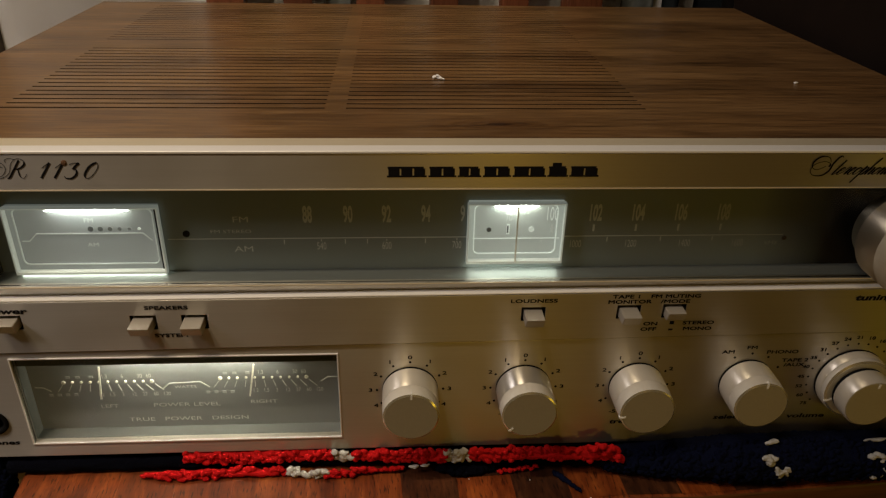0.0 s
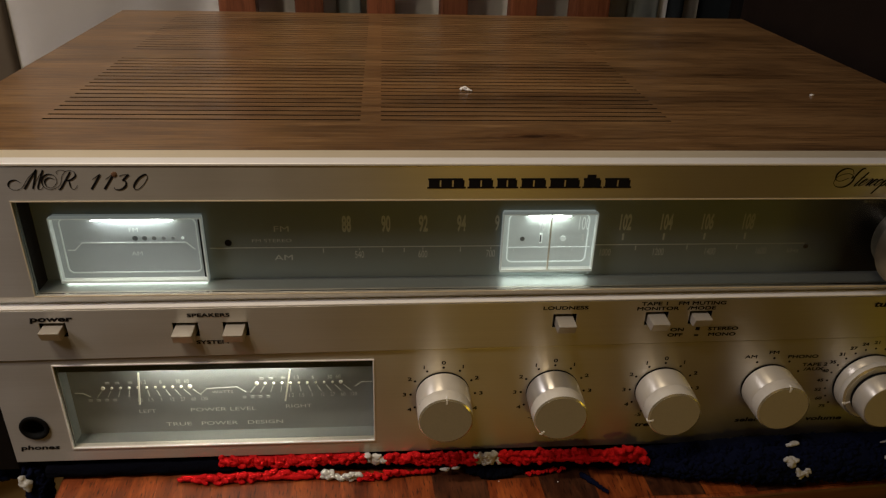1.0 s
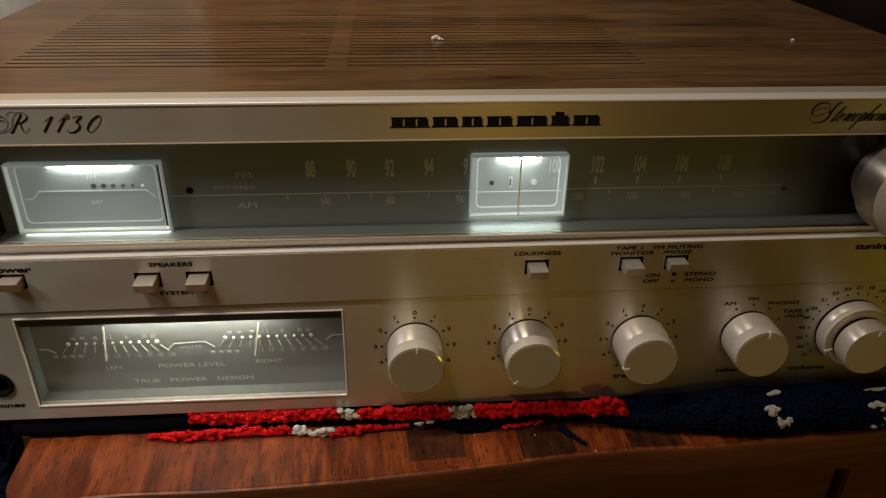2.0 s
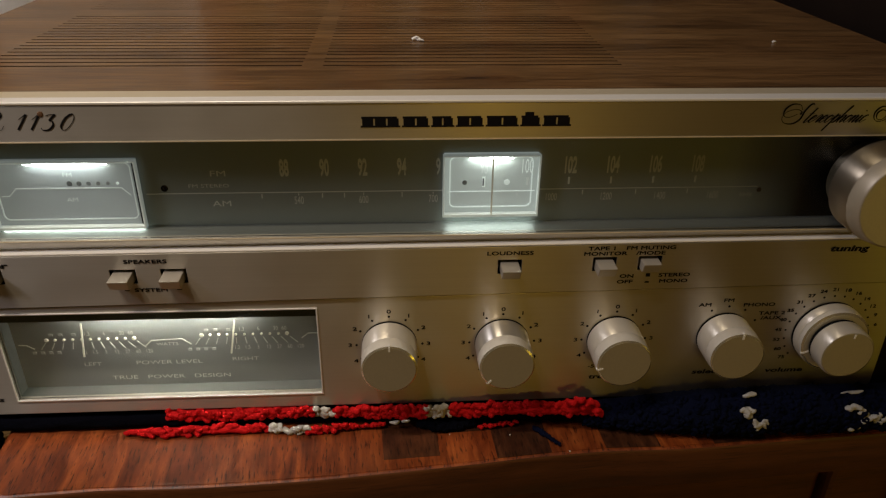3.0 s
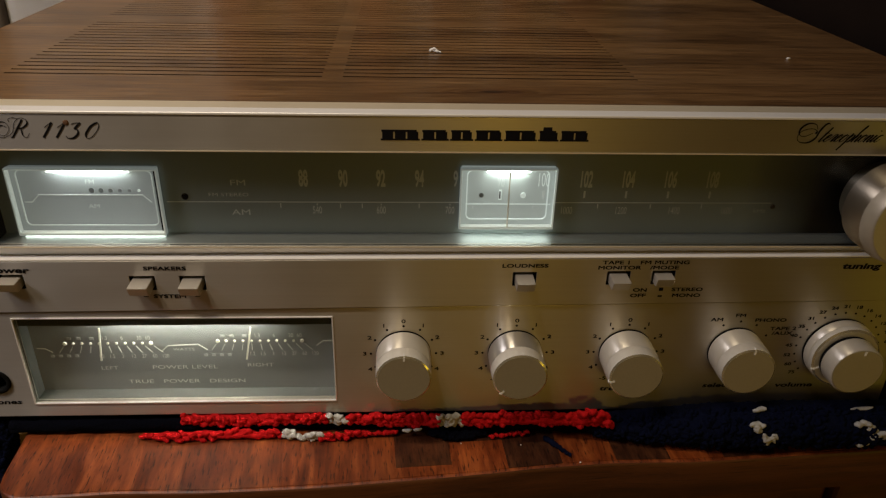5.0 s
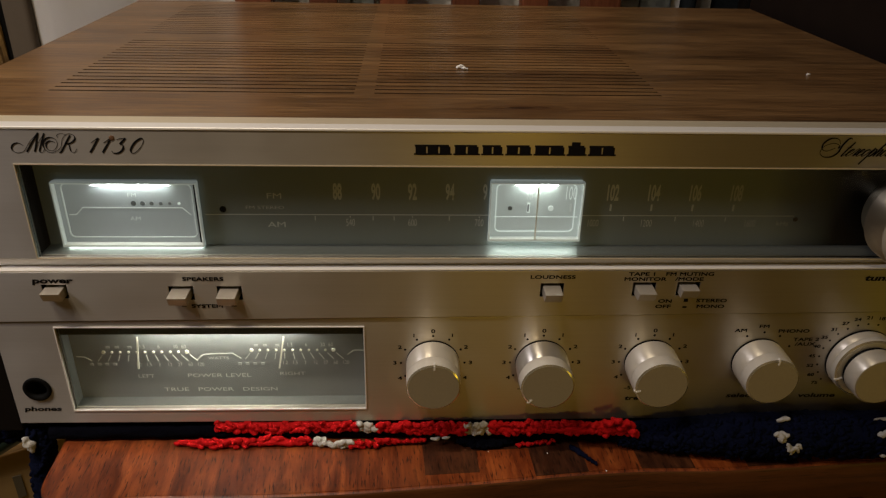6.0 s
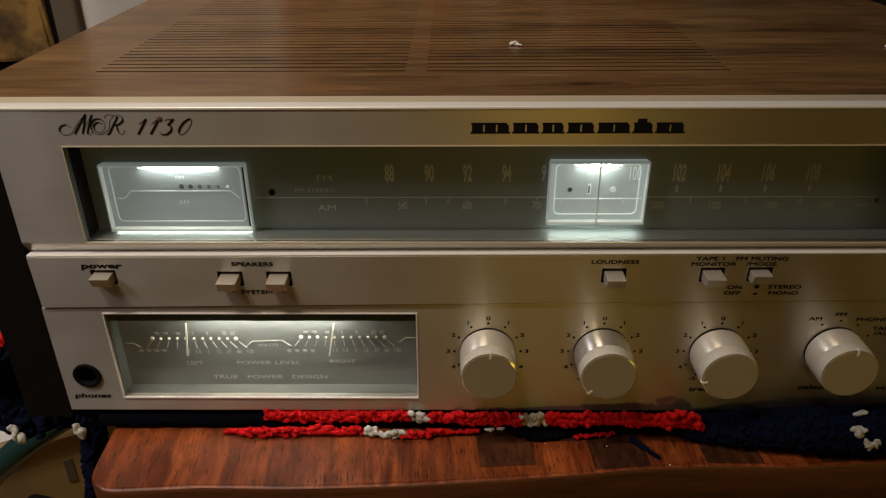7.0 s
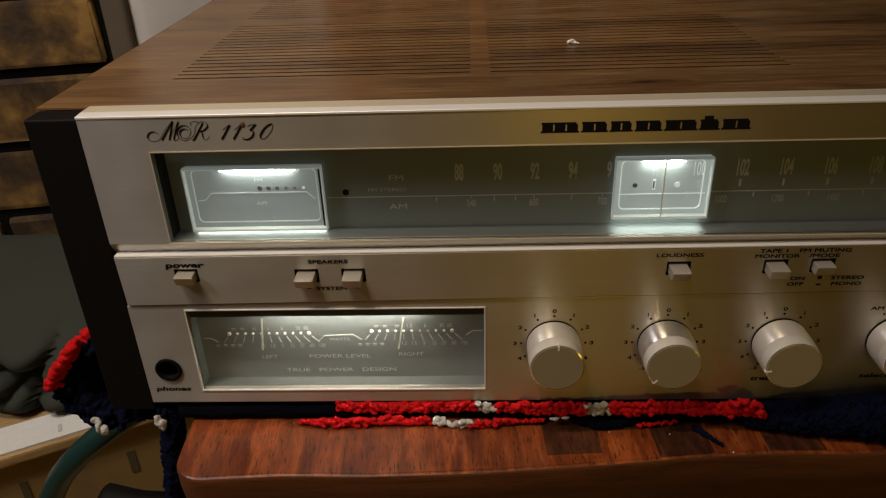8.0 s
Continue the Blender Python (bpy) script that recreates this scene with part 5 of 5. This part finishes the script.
    for k in range(len(path) - 1):
        if path[k].z > 0.0085 and path[k].x < 0.002:
            way = (path[k + 1] - path[k]).normalized()
            out = Vector((way.z, 0, -way.x))
            for y in (0.0075, 0.0110, 0.0150):
                knot(red, path[k] - out * rng.uniform(0.0030, 0.0052) + Vector((0, y, 0)), way + Vector((rng.uniform(-0.4, 0.4), 0, rng.uniform(-0.4, 0.4))), rng.uniform(0.0068, 0.0082), 0.95)
    for x, z in ((-0.0070, -0.0115), (-0.0050, -0.0140), (-0.0032, -0.0160), (-0.0055, -0.0158)):
        knot(white, (x, 0.0065, z), (0.5, 0, -1), 0.0062, 0.9)
    # a tail that hangs down at the seat's corner
    tail = [(0.033, 0.006, 0.0), (0.031, 0.005, -0.02), (0.0275, 0.005, -0.045), (0.0225, 0.005, -0.070), (0.020, 0.005, -0.085)]
    lumpy_roll("hanging_tail", NAVY_WOOL, thing, tail, (0.0050, 0.0058, 0.0058, 0.0054, 0.0040), 1.0, "navy tail of the rug hanging at the seat's corner", 20, 0.12)
    for p in curve_points(tail, 26):
        for _ in range(2):
            a = rng.uniform(0, 6.28)
            knot(navy, Vector(p) + Vector((0.0050 * math.cos(a), 0.0050 * math.sin(a), 0)), (rng.uniform(-0.6, 0.6), 0, -1), rng.uniform(0.0046, 0.0060), 0.8)
    for x, z in ((0.0190, -0.0600), (0.0215, -0.0630), (0.0235, -0.0605), (0.0205, -0.0660), (0.0230, -0.0655), (0.0295, -0.0035), (0.0310, -0.0060)):
        knot(white, (x, -0.0015, z), (rng.uniform(-0.6, 0.6), 0, -1), 0.0062, 0.9)
    block("backing", NAVY_WOOL, thing, 0.050, 0.520, 0.0075, 0.300, -0.0034, 0.0045, 0.002, "dark woven backing, folded double")
    bm = bmesh.new()
    verts = [[bm.verts.new((p.x, y, p.z - 0.10 * (y - 0.008))) for p in path] for y in (0.010, 0.06, 0.11, 0.16)]
    for a, b in zip(verts, verts[1:]):
        for k in range(len(a) - 1):
            bm.faces.new([a[k], a[k + 1], b[k + 1], b[k]])
    bmesh.ops.solidify(bm, geom=list(bm.faces), thickness=0.003)
    part("curled_edge", bm, NAVY_WOOL, thing, "curled-up edge of the rug", True)
    # the navy knots, past counting, in one mesh
    verts, faces = [], []
    for shape, m in dark:
        n = len(verts)
        verts += [tuple(m @ v.co) for v in shape.vertices]
        faces += [tuple(n + i for i in f.vertices) for f in shape.polygons]
    data = bpy.data.meshes.new("navy_pile")
    data.from_pydata(verts, [], faces)
    data.materials.append(NAVY_WOOL)
    data.shade_smooth()
    pile = tagged(new("navy_pile", data), "deep knotted navy wool pile", "", "", "stuff")
    pile.parent = thing


rug()


# ---- dark loudspeaker cabinet on the right ----
speaker = tagged(new("loudspeaker"), "dark brown floor-standing loudspeaker cabinet beside the receiver", "loudspeaker")
block("cabinet", SPEAKER, speaker, 0.4760, 0.80, 0.02, 0.335, FLOOR_Z, 0.62, 0.004, "dark veneered cabinet")
block("front_grille", DARK_CLOTH, speaker, 0.491, 0.785, 0.006, 0.0195, FLOOR_Z + 0.03, 0.605, 0.005, "dark cloth grille")
block("back_edge", BLACK, speaker, 0.4735, 0.80, 0.3355, 0.352, FLOOR_Z, 0.62, 0.004)


# ---- what stands behind the chair ----
def hanging(name, mat, x0, x1, y, z0, z1, depth, waves, label, category, phase=0.0):
    bm = bmesh.new()
    cols, rows = max(12, int(waves * 12)), 14
    grid = []
    for r in range(rows + 1):
        z = z0 + (z1 - z0) * r / rows
        line = []
        for c in range(cols + 1):
            u = c / cols
            line.append(bm.verts.new((x0 + (x1 - x0) * u, y + depth * math.sin(2 * math.pi * waves * u + phase) + 0.3 * depth * noise.noise((u * 4, z * 2, phase)), z)))
        grid.append(line)
    for a, b in zip(grid, grid[1:]):
        for c in range(cols):
            bm.faces.new([a[c], a[c + 1], b[c + 1], b[c]])
    bmesh.ops.solidify(bm, geom=list(bm.faces), thickness=0.003)
    return tagged(part(name, bm, mat, None, "", True), label, category)


# white curtain: starts at the brick wall, turns back and runs on behind the chair
bm = bmesh.new()
plan = curve_points([(-0.136, 0.436, 0), (-0.116, 0.428, 0), (-0.090, 0.434, 0), (-0.045, 0.452, 0), (0.0, 0.476, 0), (0.06, 0.490, 0), (0.2, 0.496, 0), (0.45, 0.512, 0), (0.75, 0.525, 0)], 26)
lines = []
for z in np.linspace(FLOOR_Z, 1.2, 16):
    lines.append([bm.verts.new((p.x, p.y + 0.0065 * math.sin(p.x * 88 + 0.5 * noise.noise((p.x * 6, z * 2, 0))) * min(1, max(0, (p.x + 0.06) * 12)), z)) for p in plan])
for a, b in zip(lines, lines[1:]):
    for k in range(len(a) - 1):
        bm.faces.new([a[k], a[k + 1], b[k + 1], b[k]])
bmesh.ops.solidify(bm, geom=list(bm.faces), thickness=0.003)
tagged(part("curtain", bm, CURTAIN, None, "", True), "white cloth curtain hanging in soft folds", "curtain")
hanging("grey_cloth", GREY_CLOTH, 0.147, 0.171, 0.482, FLOOR_Z, 0.8, 0.002, 1, "grey cloth strip hanging behind the chair", "cloth", 1.0)
hanging("green_cloth", GREY_CLOTH, 0.436, 0.469, 0.500, FLOOR_Z, 0.8, 0.002, 1, "grey-green cloth strip hanging behind the chair", "cloth", 2.0)
hanging("dark_cloth", DARK_CLOTH, 0.477, 0.494, 0.500, FLOOR_Z, 0.8, 0.002, 1, "dark cloth strip hanging behind the chair", "cloth")
hanging("dark_green_cloth", DARK_CLOTH, 0.509, 0.90, 0.500, FLOOR_Z, 0.8, 0.004, 4, "dark green cloth hanging behind the loudspeaker", "cloth")

# ---- brick wall ----
brick_wall = tagged(new("wall_brick"), "old tan brick wall with wide dark mortar joints", "wall", "", "structure")
brick_wall.matrix_world = pose(-0.170, 0.452, 0, 0, 0, 11)
block("mortar", MORTAR, brick_wall, -1.35, 0.05, 0.006, 0.08, FLOOR_Z, 2.05)
rng = random.Random(5)
shapes = []
for k in range(6):
    bm = bmesh.new()
    box(bm, -0.100, 0.100, 0, 0.05, -0.0315, 0.0315)
    soften(bm, 0.004, 2)
    for v in bm.verts:
        v.co += Vector((rng.uniform(-1, 1), rng.uniform(-1, 1), rng.uniform(-1, 1))) * 0.0012
    shapes.append(to_mesh("brick", bm, BRICK))
for row in range(-6, 10):
    for col in range(6):
        x = -0.125 - 0.2100 * col + (0.062 if row % 2 else 0.0)
        ob = new("brick", shapes[(row * 3 + col * 5) % 6])
        ob.parent = brick_wall
        ob.location = (x + 0.018, rng.uniform(-0.002, 0.003), 0.0525 + 0.0365 + 0.0735 * row)
        ob.rotation_euler = (0, radians(rng.uniform(-0.6, 0.6)), 0)


bm = bmesh.new()
box(bm, -0.1585, -0.1345, 0.4250, 0.4440, FLOOR_Z, 0.1400)
soften(bm, 0.006, 4)
tagged(part("plaster_post", bm, TAUPE, None, "", True), "rounded taupe plaster edge beside the brick wall", "post")


# ---- cushion, carton, cables below on the left ----
bm = bmesh.new()
bmesh.ops.create_icosphere(bm, subdivisions=6, radius=1)
for v in bm.verts:
    d = v.co.copy()
    e = [math.copysign(abs(c) ** 0.72, c) for c in d]
    p = Vector((e[0] * 0.155, e[1] * 0.10, e[2] * 0.046))
    # a deep pinch in the front, with folds running out from it and a long crease to one side
    dx, dz = p.x - 0.046, p.z + 0.004
    reach, turn = math.hypot(dx, dz), math.atan2(dz, dx)
    face = max(0.0, -d.y)
    folds = math.exp(-reach / 0.055) * (1 - math.exp(-reach / 0.012)) * (abs(math.sin(2.5 * turn + 0.7 + 0.8 * noise.noise(p * 20))) ** 0.6 - 0.6)
    crease = math.exp(-((dz + 0.10 * dx + 0.010 * noise.noise(p * 18)) / 0.0065) ** 2) * min(1.0, max(0.0, 0.6 - 6 * dx))
    p.y += face * (0.030 * math.exp(-((reach / 0.014) ** 2)) - 0.040 * folds + 0.022 * crease)
    p *= 1 + 0.07 * noise.noise(p * 13) + 0.02 * noise.noise(p * 45)
    v.co = p + Vector((-0.205, 0.262, -0.112))
tagged(part("cushion", bm, OLIVE, None, "", True), "dark olive-grey canvas cushion with a deep crease", "cushion")

carton = tagged(new("carton"), "yellow-brown carton with dark print under the chair's side", "box")
carton.matrix_world = pose(-0.125, 0.150, 0, 0, 0, 28)
block("body", CARD, carton, -0.33, 0.26, 0.0, 0.30, FLOOR_Z, -0.158, 0.003)
block("lid_edge", BOX_WOOD, carton, -0.335, 0.262, -0.006, 0.302, -0.1575, -0.1480, 0.002, "pale wooden lid edge")
rng = random.Random(11)
for k in range(7):
    x = -0.20 + 0.055 * k + rng.uniform(-0.012, 0.012)
    block("print_bar", PRINT, carton, x, x + rng.uniform(0.002, 0.006), -0.0008, 0.0002, -0.195 - rng.uniform(0, 0.012), -0.178 - rng.uniform(0, 0.006))
paper = tagged(new("paper_strip"), "strip of white paper with faint marks, lying on the carton", "paper")
paper.matrix_world = carton.matrix_world.copy()
block("sheet", PAPER, paper, -0.30, 0.10, -0.002, 0.030, -0.1478, -0.1465)
FAINT = plain("faint_print", (0.42, 0.42, 0.41), 0.8)
for k in range(9):
    x = -0.22 + 0.034 * k + rng.uniform(-0.01, 0.01)
    block("print_bar", FAINT, paper, x, x + rng.uniform(0.0008, 0.006), 0.004, 0.007 + rng.uniform(0, 0.006), -0.1464, -0.1461)

bm = bmesh.new()
tube(bm, curve_points([(0.020, 0.085, -0.040), (-0.020, 0.060, -0.052), (-0.050, 0.050, -0.072), (-0.075, 0.050, -0.102), (-0.095, 0.052, -0.150), (-0.105, 0.060, -0.25), (-0.10, 0.07, FLOOR_Z + 0.008)], 8), 0.0072, 16)
tagged(part("cable", bm, TEAL, None, "", True), "thick teal-green rubber cable hanging in an arc", "cable")
bm = bmesh.new()
tube(bm, curve_points([(-0.035, 0.035, -0.095), (-0.010, 0.030, -0.096), (0.020, 0.028, -0.092), (0.050, 0.05, -0.094), (0.06, 0.10, -0.20), (0.06, 0.12, FLOOR_Z + 0.012)], 8), 0.0095, 14)
tagged(part("black_cable", bm, BLACK, None, "", True), "thick black cable with a blunt plug below the rug", "cable")

# specks of dust on the seat
for x, y, s in ((0.2437, -0.0105, 0.0003), (0.2710, -0.0120, 0.0003), (0.2960, -0.0238, 0.0004)):
    bm = bmesh.new()
    bmesh.ops.create_icosphere(bm, subdivisions=1, radius=s, matrix=Matrix.Translation((x, y, SEAT_TOP + s * 0.6)))
    tagged(part("dust_speck", bm, CRUMB, None), "tiny pale speck of dust on the chair seat", "dust", "dust specks on the seat")

# ---- seat staves ----
def stave(mat, x0, x1, a0, a1, b0, b1):
    """One glued block of the seat; a and b are its front and back ends at either side."""
    bm = bmesh.new()
    top = SEAT_TOP + rng.uniform(-0.00008, 0.00008)
    low = [bm.verts.new((x, y, SEAT_TOP - 0.004)) for x, y in ((x0, a0), (x1, a1), (x1, b1), (x0, b0))]
    high = [bm.verts.new((v.co.x, v.co.y, top)) for v in low]
    bm.faces.new(low)
    bm.faces.new(high)
    for k in range(4):
        bm.faces.new([low[k], low[(k + 1) % 4], high[(k + 1) % 4], high[k]])
    soften(bm, 0.0001)
    part("stave", bm, mat, seat)


rng = random.Random(3)
# length of the front block of a stave and the tones of its blocks, front to back: w is red-brown, d dark
STAVES = [(0.150, "wdw"), (0.220, "wwd"), (0.180, "wwd"), (0.250, "wdw"), (0.120, "wwd"), (0.200, "wdw"), (0.0046, "wdw"), (0.0186, "wdw"), (0.110, "dwd"), (0.150, "wdw"), (0.090, "dww"), (0.130, "wdw"), (0.170, "dwd"), (0.140, "wdw"), (0.160, "wwd"), (0.150, "wdw"), (0.130, "dww")]
for k, (first, tones) in enumerate(STAVES):
    x0 = 0.0190 + 0.02465 * k if k else 0.0146
    x1 = min(0.04365 + 0.02465 * k, SEAT_W - 0.0146)
    x0, x1 = x0 + 0.00005, x1 - 0.00005
    a0, a1 = 0.0018 + front(x0), 0.0018 + front(x1)
    for tone, length in zip(tones, (first, 0.16, 0.40)):
        b = min(0.0018 + first if tone is tones[0] and a0 < 0.006 else a0 + length, SEAT_D - 0.002)
        if b - max(a0, a1) > 0.001:
            stave(SEAT_DARK if tone == "d" else SEAT_WOOD, x0, x1, a0 + 0.00005, a1 + 0.00005, b, b)
        a0 = a1 = b
